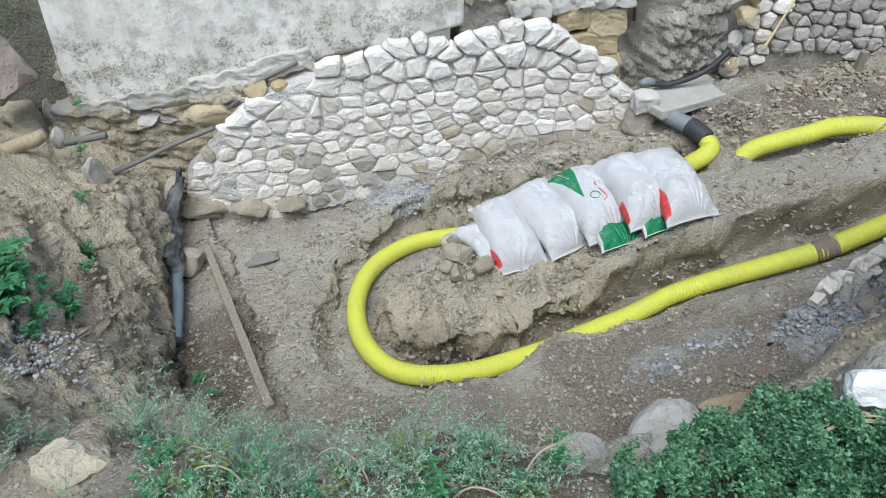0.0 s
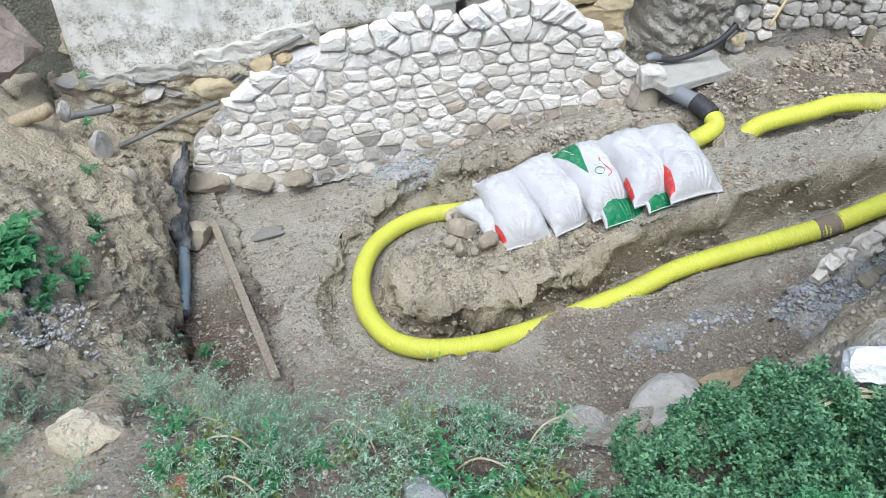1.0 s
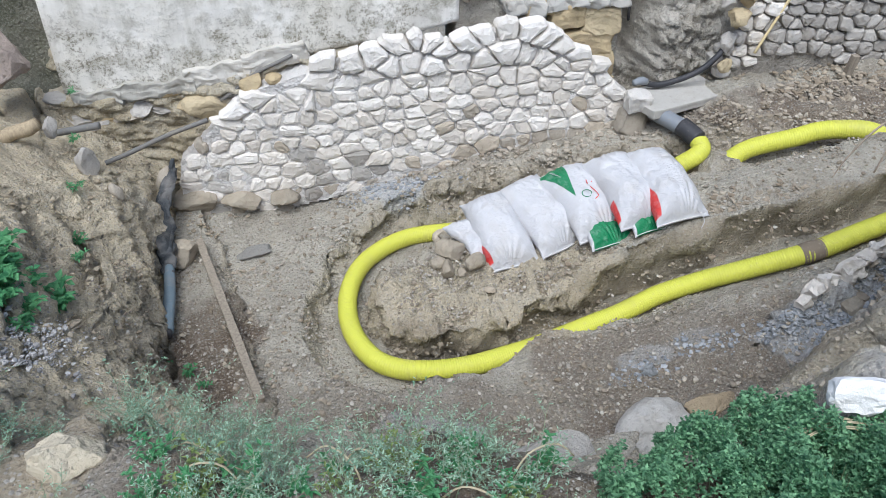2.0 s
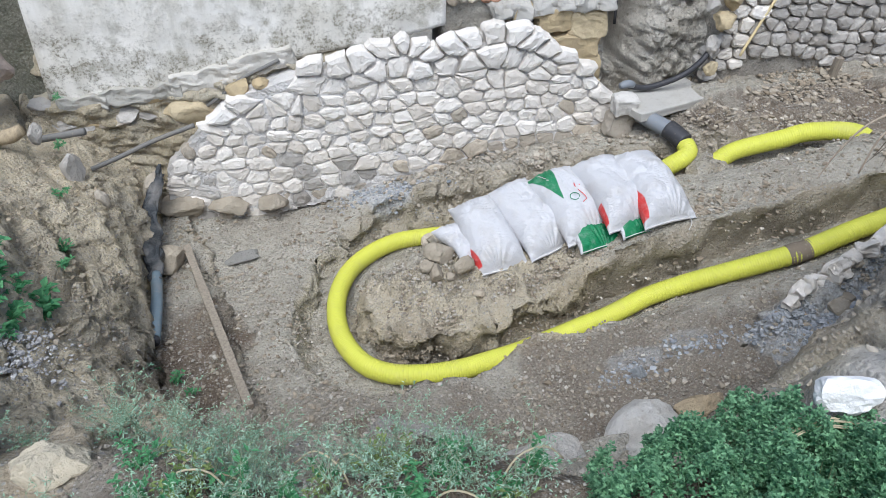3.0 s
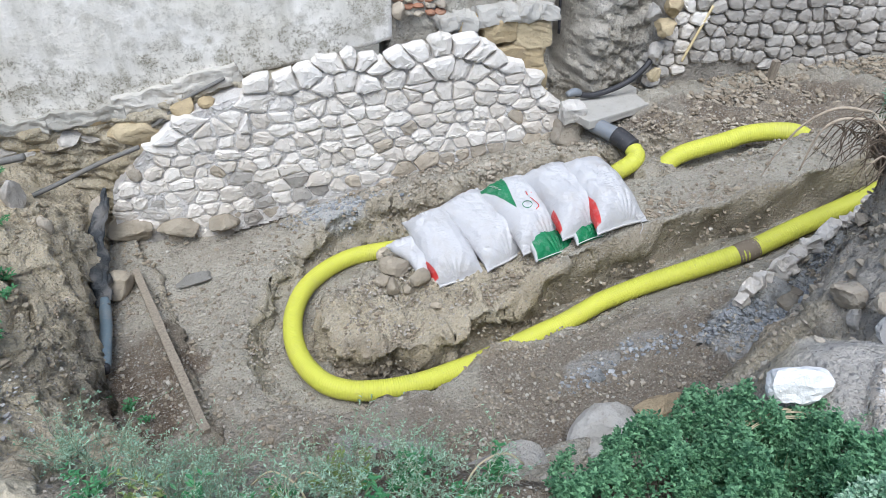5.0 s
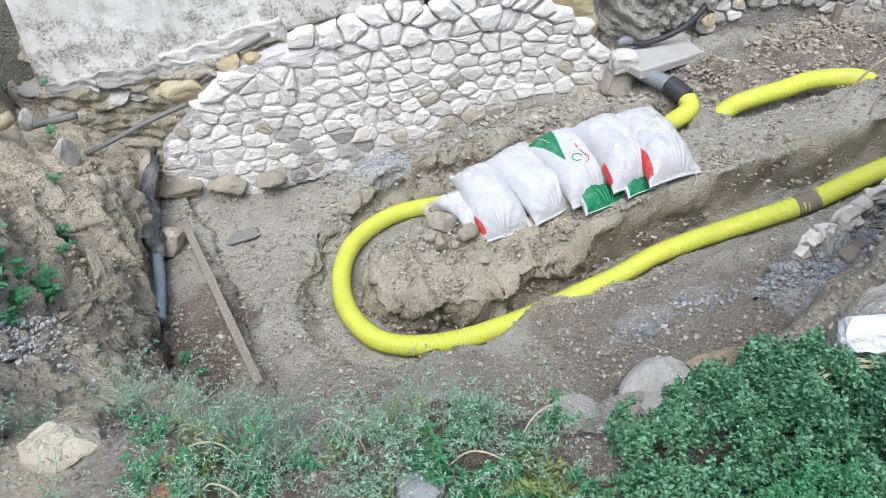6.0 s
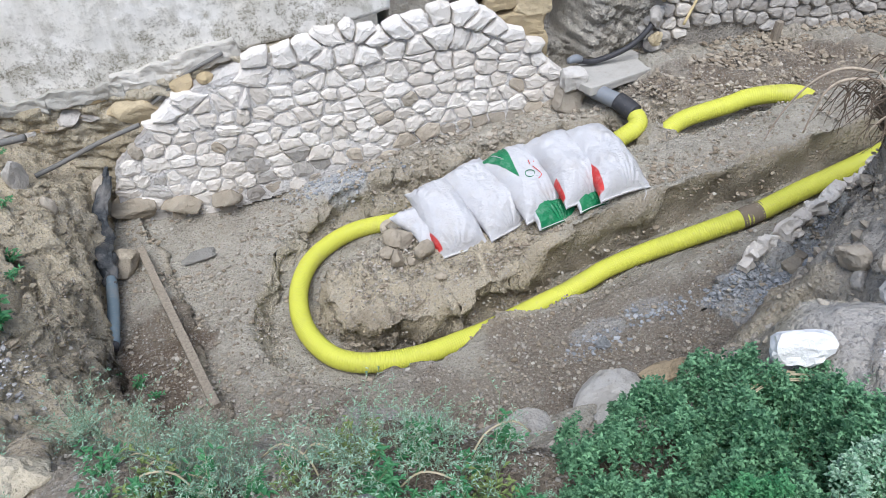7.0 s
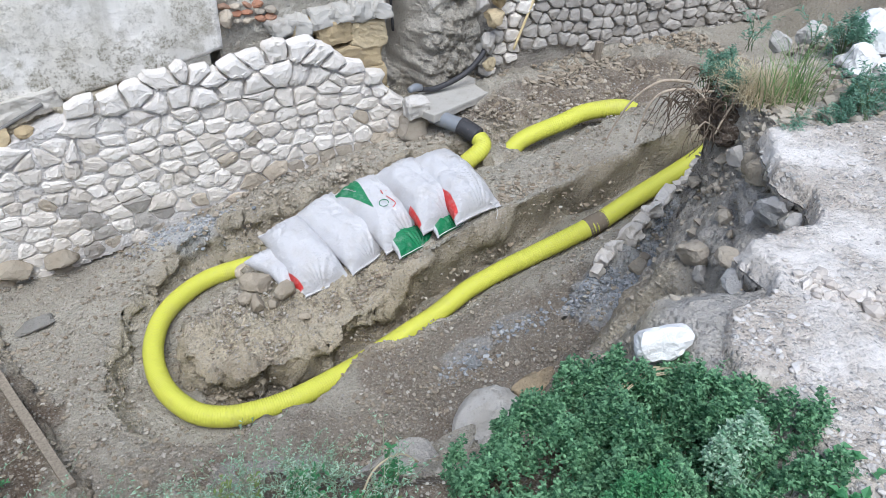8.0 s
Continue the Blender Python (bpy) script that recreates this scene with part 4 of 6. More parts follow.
def build_pipes():
    main = thing("corrugated_pipe", pose(0, 0, 0), "yellow corrugated plastic drain pipe laid in a loop round the mound", "pipe")
    way = [(x, y, float(pipe_z(x, 3.0)) if i > 3 else -0.15) for i, (x, y) in enumerate(LOOP)]
    start = [(1.84, 4.67, 0.645), (1.85, 4.61, 0.62), (1.80, 4.56, 0.59), (1.70, 4.55, 0.52), (1.55, 4.58, 0.37), (1.25, 4.64, 0.12), (0.92, 4.68, -0.08)]
    part("hose", tube_mesh("hose", start + way, RADIUS, YELLOW, 0.0029, 22, 0.0011, 0.0148), main)
    part("coupling", tube_mesh("coupling", [(2.27, 3.703, 0.40), (2.32, 3.709, 0.415), (2.377, 3.719, 0.43), (2.42, 3.732, 0.444)], [0.066, 0.069, 0.066, 0.062], DIRTY, 0.01, 20), main, "mud-covered coupling sleeve")
    part("cuff", tube_mesh("cuff", [(1.835, 4.685, 0.652), (1.79, 4.75, 0.675), (1.745, 4.81, 0.69)], 0.068, BLACK, 0.01, 20), main, "black rubber cuff")
    part("spigot", tube_mesh("spigot", [(1.75, 4.80, 0.688), (1.66, 4.9, 0.70), (1.58, 5.0, 0.71)], 0.060, GREY_PVC, 0.02, 20), main, "grey plastic pipe end")
    other = thing("corrugated_pipe", pose(0, 0, 0), "yellow corrugated plastic pipe half buried behind the mound", "pipe")
    pts = [(1.84, 4.44, 0.40), (1.96, 4.50, 0.50), (2.07, 4.55, 0.60), (2.17, 4.57, 0.655), (2.31, 4.575, 0.70), (2.46, 4.56, 0.755), (2.58, 4.56, 0.80), (2.72, 4.54, 0.83), (2.88, 4.50, 0.845), (3.0, 4.48, 0.80), (3.1, 4.47, 0.68), (3.16, 4.46, 0.5)]
    part("hose", tube_mesh("hose", pts, RADIUS, YELLOW, 0.0029, 22, 0.0011, 0.0148), other)


build_pipes()


# ---------------------------------------------------------------- sacks on the mound
def sack_mesh(name, length, width, thick, seed, prints=(), droop=0.0):
    """A filled sack lying flat: x across, y along, with a flat seam at both ends. prints: (material slot, function of u, v in -1..1)."""
    n, m = 84, 110
    u, v = np.meshgrid(np.linspace(-1, 1, n), np.linspace(-1, 1, m))
    w = np.clip(np.abs(v) / 0.96, 0, 1)
    fat = np.clip(1 - np.abs(u) ** 3.2, 0, 1) ** 0.7 * np.clip(1 - w ** 4.5, 0, 1) ** 0.7
    ear = np.abs(u) ** 6 * np.abs(v) ** 8
    pinch = 1 - 0.06 * (1 - np.abs(v) ** 2) + 0.05 * ear
    x = u * width / 2 * pinch * (1 + 0.03 * np.sin(3 * v + seed))
    y = v * length / 2 * (1 + 0.015 * (1 - u * u) + 0.015 * np.sin(3 * u + seed) + 0.03 * ear)
    wr = 0.012 * rough(x + seed, y, 0.24, seed, 3) + 0.011 * np.abs(grain(x * 0.7 + y, y * 0.8 - x + seed, 0.09, seed + 3)) + 0.004 * grain(x * 2 + seed, y, 0.05, seed + 5)
    crease = np.sin(np.arctan2(np.abs(v) - 1.15, u + 0.2 * math.sin(seed)) * 17 + seed)
    wr = wr + 0.008 * np.exp(-((1 - np.abs(v)) / 0.30) ** 2) * crease
    top = fat * thick * 0.62 + fat ** 0.35 * wr + (1 - fat) * 0.005 * (np.maximum(np.abs(u), np.abs(v)) < 0.999)
    low = -fat ** 0.7 * thick * 0.38 - (1 - fat) * 0.004 * (np.maximum(np.abs(u), np.abs(v)) < 0.999)
    verts, faces = [], []
    for z in (top, low):
        sag = -droop * np.maximum(np.abs(v) - 0.3, 0) ** 2 * np.where(v < 0, 2.4, 0.4)
        verts.append(np.stack([x, y, z + sag + 0.006 * np.sin(5 * v + 3 * u + seed)], -1).reshape(-1, 3))
    idx = np.arange(n * m).reshape(m, n)
    q = np.stack([idx[:-1, :-1], idx[:-1, 1:], idx[1:, 1:], idx[1:, :-1]], -1).reshape(-1, 4)
    hems = [verts[0].reshape(m, n, 3)[r, 2:-2:8] for r in (1, m - 2)]
    me = mesh_of(name, np.vstack(verts), np.vstack([q, q[:, ::-1] + n * m]), BAG)
    for ink in ("green", "red"):
        f = np.max([np.full(u.shape, -1.0)] + [test(u, v) for k, test in prints if k == ink], axis=0)
        me.attributes.new(ink, "FLOAT", "POINT").data.foreach_set("value", np.tile(f.ravel(), 2).astype(np.float32))
    bm = bmesh.new()
    bm.from_mesh(me)
    bmesh.ops.remove_doubles(bm, verts=bm.verts[:], dist=0.0008)
    bm.to_mesh(me)
    bm.free()
    return me, hems


def build_sacks():
    # printed areas: how far inside, from u across and v along, each -1 to 1
    least = lambda *fs: np.min(np.broadcast_arrays(*fs), axis=0)
    green_corner = ("green", lambda u, v: 0.50 * (v + 0.15) / 1.15 - np.abs(u + 0.48))
    red_corner = ("red", lambda u, v: least(v + 0.93, (-0.45 - v) - 0.75 * (1 - u)))
    red_left = ("red", lambda u, v: least(v + 0.88, 0.24 * (-0.30 - v) / 0.6 - (u + 1)))
    red_edge = ("red", lambda u, v: least(v + 0.85, -0.40 - v, -0.92 - u))
    red_right = ("red", lambda u, v: least(v + 0.88, 0.17 * np.minimum((-0.02 - v) / 0.5, 1.0) - (u + 1)))
    green_side = ("green", lambda u, v: least(-0.42 - v, u + 0.9, 0.95 - u))
    rows = [
        # x, y, lift, turn, tilt across, tilt along, length, width, thick, prints, label
        (0.27, 4.10, 0.0, 34, 0, 2, 0.40, 0.24, 0.10, (), "dusty white plastic sack half hidden behind the others"),
        (1.08, 4.15, -0.02, 22, 0, -6, 0.50, 0.34, 0.11, (green_side,), "white sack with a green printed end, under the others"),
        (1.34, 4.18, -0.02, 24, 0, -6, 0.48, 0.34, 0.11, (green_side,), "white sack with a green printed end, under the others"),
        (0.425, 4.13, 0.01, 17, -9, 12, 0.60, 0.35, 0.20, (red_left,), "filled white plastic sack with a red corner mark"),
        (0.715, 4.235, 0.045, 30, -9, 12, 0.62, 0.38, 0.20, (), "filled plain white plastic sack"),
        (0.985, 4.25, 0.08, 25, -8, 11, 0.60, 0.38, 0.19, (green_corner, red_corner), "filled white sack with a green corner and red print"),
        (1.25, 4.24, 0.09, 21, -6, 9, 0.60, 0.36, 0.21, (red_edge,), "filled white sack with a red corner mark"),
        (1.485, 4.22, 0.06, 18, -3, 9, 0.62, 0.36, 0.21, (red_right,), "filled white sack with a red side mark"),
    ]
    for k, (x, y, lift, turn, ry, rx, length, width, thick, prints, label) in enumerate(rows):
        me, hems = sack_mesh("sack", length, width, thick, 11 + k, prints, 0.05)
        z = height(x, y) + lift + thick * 0.38
        s = thing("sack", pose(x, y, z, rx, ry, turn), label, "sack", "sacks on the mound", data=me)
        for hem in hems:
            part("seam", tube_mesh("seam", [tuple(p) for p in hem], 0.0035, TIE, 0.01, 6), s, "stitched white end seam")
        if k == 5:
            # printed mark: ring, roof and bars, drawn as plain shapes
            def on(u, v):
                return (u * width / 2, v * length / 2, thick * 0.62 * (1 - abs(u) ** 3.2) ** 0.7 * (1 - abs(v / 0.96) ** 4.5) ** 0.7 + 0.010)
            ring = [on(-0.10 + 0.17 * math.cos(a), -0.22 + 0.10 * math.sin(a)) for a in np.linspace(0, 2 * math.pi, 15)]
            part("print_ring", tube_mesh("print_ring", ring, 0.0028, BAG_GREEN, 0.01, 6), s, "green printed ring")
            part("print_roof", tube_mesh("print_roof", [on(0.02, -0.44), on(0.22, -0.36), on(0.18, -0.08)], 0.003, BAG_RED, 0.01, 6), s, "red printed angle")
            for j in range(4):
                a = 0.16 + 0.17 * j
                part("print_bar", tube_mesh("print_bar", [on(a, 0.02), on(a + 0.05, 0.13 - 0.04 * (j % 2))], 0.0035, BAG_RED, 0.01, 6), s, "red printed stroke")
            for j in range(4):
                a = 0.80 - 0.09 * j
                part("print_bar", tube_mesh("print_bar", [on(-0.62 + 0.03 * j, a), on(-0.55 + 0.03 * j, a - 0.05)], 0.003, TIE, 0.01, 6), s, "white printed stroke")
        if k >= 6:
            part("tie_string", tube_mesh("tie_string", [(0.10, -length / 2 + 0.01, 0.0), (0.13, -length / 2 - 0.04, -0.05), (0.10, -length / 2 - 0.07, -0.09)], 0.0025, TIE, 0.01, 6), s, "loose white tie string")


build_sacks()


# ---------------------------------------------------------------- stones lying about
def lay(name, x, y, size, mat, label, seed, turn=0.0, tip=(0, 0), sink=0.25, group="", cuts=8, bump=0.045, z=None, fine=3):
    base = height(x, y) if z is None else z
    me = rock_mesh(name, size, mat, seed, cuts, fine, bump)
    return thing(name, pose(x, y, base + size[2] * (0.45 - sink), tip[0], tip[1], turn), label, "stone", group, data=me)


for k, (x, y, a, b, c) in enumerate(((0.10, 3.95, 0.21, 0.18, 0.17), (0.262, 3.835, 0.14, 0.13, 0.15), (0.02, 3.86, 0.13, 0.10, 0.09), (0.08, 3.78, 0.14, 0.11, 0.11), (0.18, 3.765, 0.09, 0.09, 0.09), (0.36, 3.70, 0.08, 0.06, 0.05))):
    lay("field_stone", x, y, (a, b, c), FIELD, "brown rounded field stone lying beside the sacks", 20 + k, 35 * k, sink=0.12, group="stones beside the sacks", cuts=6)
lay("field_stone", 0.06, 4.53, (0.17, 0.13, 0.16), TAN, "grey-brown stone wedged at the pipe", 31, 20, sink=0.05)
lay("flat_stone", -1.285, 4.30, (0.36, 0.14, 0.06), stone("dark_slate", (0.30, 0.285, 0.255), (0.26, 0.25, 0.225), (0.17, 0.155, 0.135), 0.5), "flat grey slate lying on the pit floor", 32, 28, sink=0.05)
lay("squared_stone", -1.74, 4.10, (0.27, 0.24, 0.22), FIELD, "squared brown stone beside the plank", 33, 15, sink=0.2, cuts=7)
lay("boulder", 1.15, 2.56, (0.46, 0.32, 0.36), stone("dusty_grey_rock", (0.60, 0.58, 0.54), (0.56, 0.535, 0.49), (0.33, 0.29, 0.235), 0.7, 0.018), "large pale grey rounded boulder on the bank", 34, 36, (0, -6), sink=0.25, z=0.01, cuts=7, bump=0.05)
lay("sandstone_rock", 1.46, 2.68, (0.36, 0.18, 0.14), stone("orange_brown_rock", (0.45, 0.36, 0.235), (0.43, 0.34, 0.22), (0.25, 0.20, 0.14), 0.8, 0.02), "orange-brown sandstone rock on the bank", 35, 20, (0, -10), sink=0.38, cuts=14, bump=0.09)
lay("bank_rock", 0.53, 2.10, (0.50, 0.28, 0.16), stone("grey_brown_rock", (0.53, 0.50, 0.45), (0.5, 0.47, 0.42), (0.24, 0.205, 0.16), 0.7, 0.02), "flat grey-brown rock in the bank", 36, 10, sink=0.05, bump=0.09, cuts=12)
lay("bank_rock", 0.83, 2.16, (0.40, 0.26, 0.12), SOIL, "flat earthy rock in the bank", 37, 15, sink=0.35, bump=0.10, cuts=12)
lay("grey_stone", 1.235, 2.99, (0.09, 0.07, 0.07), BLUE_MORTAR, "blue-grey lump of mortar on the ledge", 38, 0, sink=0.1)
lay("white_rock", 1.06, 1.26, (0.20, 0.13, 0.13), CHALK, "bright white painted rock among the weeds", 39, -8, sink=0.05, z=1.79, cuts=14, bump=0.07)
lay("white_stone", 0.925, 1.245, (0.035, 0.03, 0.03), CHALK, "small white stone by the shrub", 40, 0, sink=0.0, z=1.70)
lay("yellow_rock", -0.985, 1.235, (0.24, 0.19, 0.21), stone("pale_yellow_rock", (0.60, 0.53, 0.40), (0.58, 0.51, 0.38), (0.34, 0.28, 0.18), 0.7, 0.016), "pale yellow broken rock in the weeds", 41, 12, sink=0.1, z=1.47, cuts=20, bump=0.08, fine=4)
lay("red_stone", -0.66, 1.06, (0.11, 0.10, 0.10), BRICK, "reddish stone in the weeds", 42, 0, sink=0.1, z=1.56)
lay("pale_stone", -0.06, 1.05, (0.15, 0.11, 0.08), GREY, "pale flat stone in the weeds", 43, 8, sink=0.1, z=1.56)
lay("pale_stone", -0.50, 1.32, (0.07, 0.06, 0.05), GREY, "small grey stone in the weeds", 44, 8, sink=0.1)
lay("pale_stone", 0.31, 1.22, (0.05, 0.05, 0.05), BRICK, "small reddish stone in the weeds", 45, 8, sink=0.1, z=1.47)
lay("bank_boulder", -2.87, 4.52, (0.56, 0.40, 0.66), stone("pink_grey_boulder", (0.40, 0.33, 0.285), (0.36, 0.305, 0.265), (0.2, 0.165, 0.13), 0.7, 0.02), "large pinkish grey broken boulder at the foot of the old wall", 46, 20, sink=0.1, z=1.0, cuts=14, bump=0.10)
lay("bank_stone", -2.45, 4.27, (0.11, 0.1, 0.16), OLD, "pale squared stone on the bank", 47, 10, sink=0.1, z=0.83, cuts=12)
lay("bank_stone", -2.22, 4.16, (0.15, 0.14, 0.28), OLD, "pale upright stone in the bank", 48, 30, sink=0.1, z=0.62)
lay("bank_stone", -2.03, 4.03, (0.10, 0.11, 0.16), TAN, "light brown stone in the bank", 49, 30, sink=0.1, z=0.50)
lay("ochre_rock", -1.66, 4.92, (0.34, 0.2, 0.2), SAND, "ochre rock jutting from the foundation", 50, 8, sink=0.1, z=0.66)
lay("leaning_stone", -1.95, 4.62, (0.10, 0.12, 0.26), TAN, "narrow stone leaning on the wall end", 51, 0, (0, 18), sink=0.1, z=0.2)
crest, run = spline([c for c in CREST], 0.01)
rnd = random.Random(14)
at, k = 0.02, 0
while at < run[-1] - 0.08:
    w = rnd.uniform(0.065, 0.125)
    x, y, z = (float(np.interp(at + w / 2, run, crest[:, i])) for i in range(3))
    a, b, c = w * 0.48, w * rnd.uniform(0.36, 0.46), w * rnd.uniform(0.40, 0.52)
    thing("footing_stone", pose(x + rnd.uniform(-0.01, 0.02), y - 0.01, z + 0.045, rnd.uniform(-25, 25), rnd.uniform(-30, 30), 25 + rnd.uniform(-35, 35)), "whitish broken stone set in the grey footing crest", "stone", "stones on the footing crest",
          data=boxed("footing_stone", (-a, -b, -c), (a, b, c), LIME, w * 0.2, w * 0.34, 2, 60 + k))
    at += w * rnd.choice((0.9, 1.0, 1.15))
    k += 1
for k, (x, y, z, a, b, mat) in enumerate(((1.90, 1.84, 1.775, 0.21, 0.14, GREY), (1.92, 1.97, 1.63, 0.09, 0.08, COBBLE), (1.99, 2.04, 1.77, 0.17, 0.15, FIELD), (1.53, 1.477, 1.76, 0.22, 0.15, GREY), (1.87, 2.16, 1.37, 0.20, 0.15, TAN),
                                               (1.85, 2.07, 1.31, 0.11, 0.08, OLD), (1.79, 1.86, 1.55, 0.15, 0.10, TAN), (1.89, 1.72, 1.774, 0.12, 0.1, COBBLE), (2.32, 3.11, 0.50, 0.18, 0.13, FIELD), (2.09, 2.22, 1.72, 0.14, 0.13, FIELD), (2.14, 2.36, 1.66, 0.12, 0.12, OLD))):
    lay("cobble", x, y, (a, a * 0.8, b), mat, "rounded cobble exposed in the soil under the road edge", 80 + k, 50 * k, sink=0.45, z=z, group="cobbles under the road", cuts=8, bump=0.06)
for k, (x, y, a, b) in enumerate(((2.81, 2.54, 0.20, 0.20), (3.27, 2.95, 0.30, 0.20), (3.11, 2.72, 0.24, 0.18), (2.93, 2.49, 0.18, 0.16), (2.66, 2.89, 0.15, 0.13), (2.89, 2.95, 0.17, 0.15), (2.83, 2.66, 0.10, 0.08))):
    lay("white_block", x, y, (a, a * 0.75, b), PALE if 3 < k else CHALK, "broken pale limestone block beyond the road", 100 + k, 30 * k + 10, sink=0.15, z=1.9, group="white blocks beyond the road", cuts=16, bump=0.08, fine=3)

for k, (x, y, z, a) in enumerate(((2.16, 5.30, 1.32, 0.2), (2.12, 5.32, 1.12, 0.18), (2.20, 5.34, 1.48, 0.2), (2.06, 5.33, 1.42, 0.16), (2.14, 5.30, 0.96, 0.14))):
    lay("ochre_stone", x, y, (a, a * 0.8, a), SAND if k % 2 == 0 else OLD, "ochre stone in the broken end of the old wall", 120 + k, 30 * k, z=z - a * 0.3, group="stones at the wall end", cuts=18, bump=0.09)

# ---------------------------------------------------------------- plank, tube and odds and ends along the house
thing("plank", look((-1.303, 3.527, 0.02), (-1.303 + 0.706, 3.527 - 1.458, 0.02)), "long narrow weathered wooden plank lying on the pit floor", "plank",
      data=boxed("plank", (-0.026, -0.016, -0.81), (0.026, 0.016, 0.81), WOOD, 0.004, 0.004, 7, 2))


def build_tube():
    t = thing("drain_tube", pose(0, 0, 0), "dusty blue-grey tube wrapped in dark plastic sheet at the bank foot", "tube")
    tube = part("tube", tube_mesh("tube", [(-1.60, 3.30, 0.05), (-1.645, 3.50, 0.06), (-1.69, 3.68, 0.06), (-1.75, 3.88, 0.07)], 0.037, BLUE_PVC, 0.015, 18), t)
    # solid black plug stands in for the shade inside the open tube
    part("tube_mouth", tube_mesh("tube_mouth", [(-1.592, 3.265, 0.05), (-1.60, 3.302, 0.05)], 0.031, BLACK, 0.01, 16), tube, "black plug painted as the shade inside the open end")
    rnd = random.Random(4)
    for j in range(5):
        pts = [(-1.73 - 0.03 * j % 0.06, 3.80 + 0.03 * j, 0.08), (-1.80 + 0.02 * math.sin(j), 4.02, 0.10 + 0.02 * j), (-1.88 + 0.015 * j, 4.25, 0.14), (-1.93 + 0.02 * math.cos(j * 2), 4.42, 0.20), (-1.92 + 0.03 * j % 0.05, 4.58, 0.32), (-1.88, 4.68, 0.44 - 0.03 * j)]
        me = tube_mesh("sheet_fold", pts, [0.035, 0.042 + 0.01 * (j % 2), 0.03, 0.036, 0.03, 0.01], SHEET, 0.02, 12, squash=(1.0, 0.25 + 0.1 * (j % 3)))
        for v in me.vertices:
            v.co += 0.02 * noise.noise_vector(v.co * 17 + Vector((j * 3, 0, 0)))
        part("sheet_fold", me, t, "crumpled dark plastic sheet")


build_tube()
thing("dead_log", pose(0, 0, 0), "short dead brown log on the bank", "log", data=tube_mesh("dead_log", [(-2.78, 4.06, 0.86), (-2.68, 4.08, 0.90), (-2.58, 4.09, 0.945), (-2.50, 4.10, 0.965), (-2.43, 4.115, 1.0)], [0.045, 0.05, 0.042, 0.046, 0.036], BARK, 0.02, 14))
thing("pipe_stub", pose(0, 0, 0), "short grey pipe stub sticking out of the rubble", "pipe", data=tube_mesh("pipe_stub", [(-2.50, 4.40, 0.775), (-2.36, 4.42, 0.795), (-2.216, 4.44, 0.817)], 0.024, IRON, 0.02, 14))
thing("iron_rod", pose(0, 0, 0), "long grey iron pipe lying along the foundation", "pipe", data=tube_mesh("iron_rod", [(-2.332, 4.493, 0.47), (-2.153, 4.599, 0.511), (-1.884, 4.696, 0.609), (-1.611, 4.775, 0.692)], 0.017, IRON, 0.03, 10))
thing("black_cable", pose(0, 0, 0), "dark cable running along the plaster edge", "cable", data=tube_mesh("black_cable", [(-1.616, 4.904, 0.728), (-1.486, 4.922, 0.809), (-1.377, 4.937, 0.89), (-1.27, 4.952, 0.971), (-1.107, 4.975, 1.047), (-1.013, 4.988, 1.093)], 0.013, IRON, 0.03, 10))
for k, (u, z, w, h, r) in enumerate(((-1.55, 0.95, 0.46, 0.15, -10), (-1.15, 1.06, 0.46, 0.15, -14), (-2.0, 0.86, 0.56, 0.12, -4), (-2.4, 0.82, 0.34, 0.10, 0))):
    thing("kerb_strip", HOUSE @ pose(u, 0.02, z, 0, r, 0), "pale cracked cement strip under the plaster", "cement strip", "cement strips", data=boxed("kerb_strip", (-w / 2, -0.07, -h / 2), (w / 2, 0.06, h / 2), stone("grey_cement", (0.46, 0.44, 0.39), (0.44, 0.42, 0.37), (0.28, 0.25, 0.2), 0.5) if k > 1 else stone("pale_cement", (0.60, 0.57, 0.51), (0.56, 0.53, 0.47), (0.4, 0.36, 0.30), 0.5), 0.02, 0.026, 12, k))


def build_hose():
    h = thing("black_hose", pose(0, 0, 0), "black plastic hose hanging behind the slab", "hose")
    part("run", tube_mesh("run", [(1.50, 5.18, 0.85), (1.56, 5.20, 0.83), (1.66, 5.22, 0.815), (1.82, 5.25, 0.85), (1.96, 5.28, 0.91), (2.06, 5.30, 1.0), (2.11, 5.33, 1.06)], 0.022, BLACK, 0.02, 12), h)
    part("fitting", tube_mesh("fitting", [(1.44, 5.14, 0.86), (1.50, 5.17, 0.865), (1.55, 5.19, 0.85)], [0.022, 0.032, 0.024], GREY_PVC, 0.015, 14), h, "dusty grey fitting")


build_hose()
rnd = random.Random(31)
for k in range(22):
    u = -2.62 + 1.32 * (k % 11) / 10 + rnd.uniform(-0.04, 0.04)
    drop = 0.05 + 0.13 * (k // 11) + rnd.uniform(-0.02, 0.03)
    w = rnd.uniform(0.22, 0.40)
    thing("foundation_stone", HOUSE @ pose(u, 0.05 - 0.03 * (k // 11), float(lip(np.array(u))) - drop, 0, rnd.uniform(-12, 4), rnd.uniform(-10, 10)), "flat weathered stone set in the house foundation", "stone", "stones of the foundation",
          data=rock_mesh("foundation_stone", (w, 0.2, rnd.uniform(0.07, 0.13)), (OLD, SAND, TAN, OLD)[k % 4], 700 + k, 10, 3, 0.06))
thing("cane", pose(0, 0, 0), "thin yellow cane leaning on the old wall", "cane", data=tube_mesh("cane", [(2.38, 5.40, 1.0), (2.46, 5.42, 1.2), (2.55, 5.44, 1.42)], 0.011, CANE, 0.03, 8))
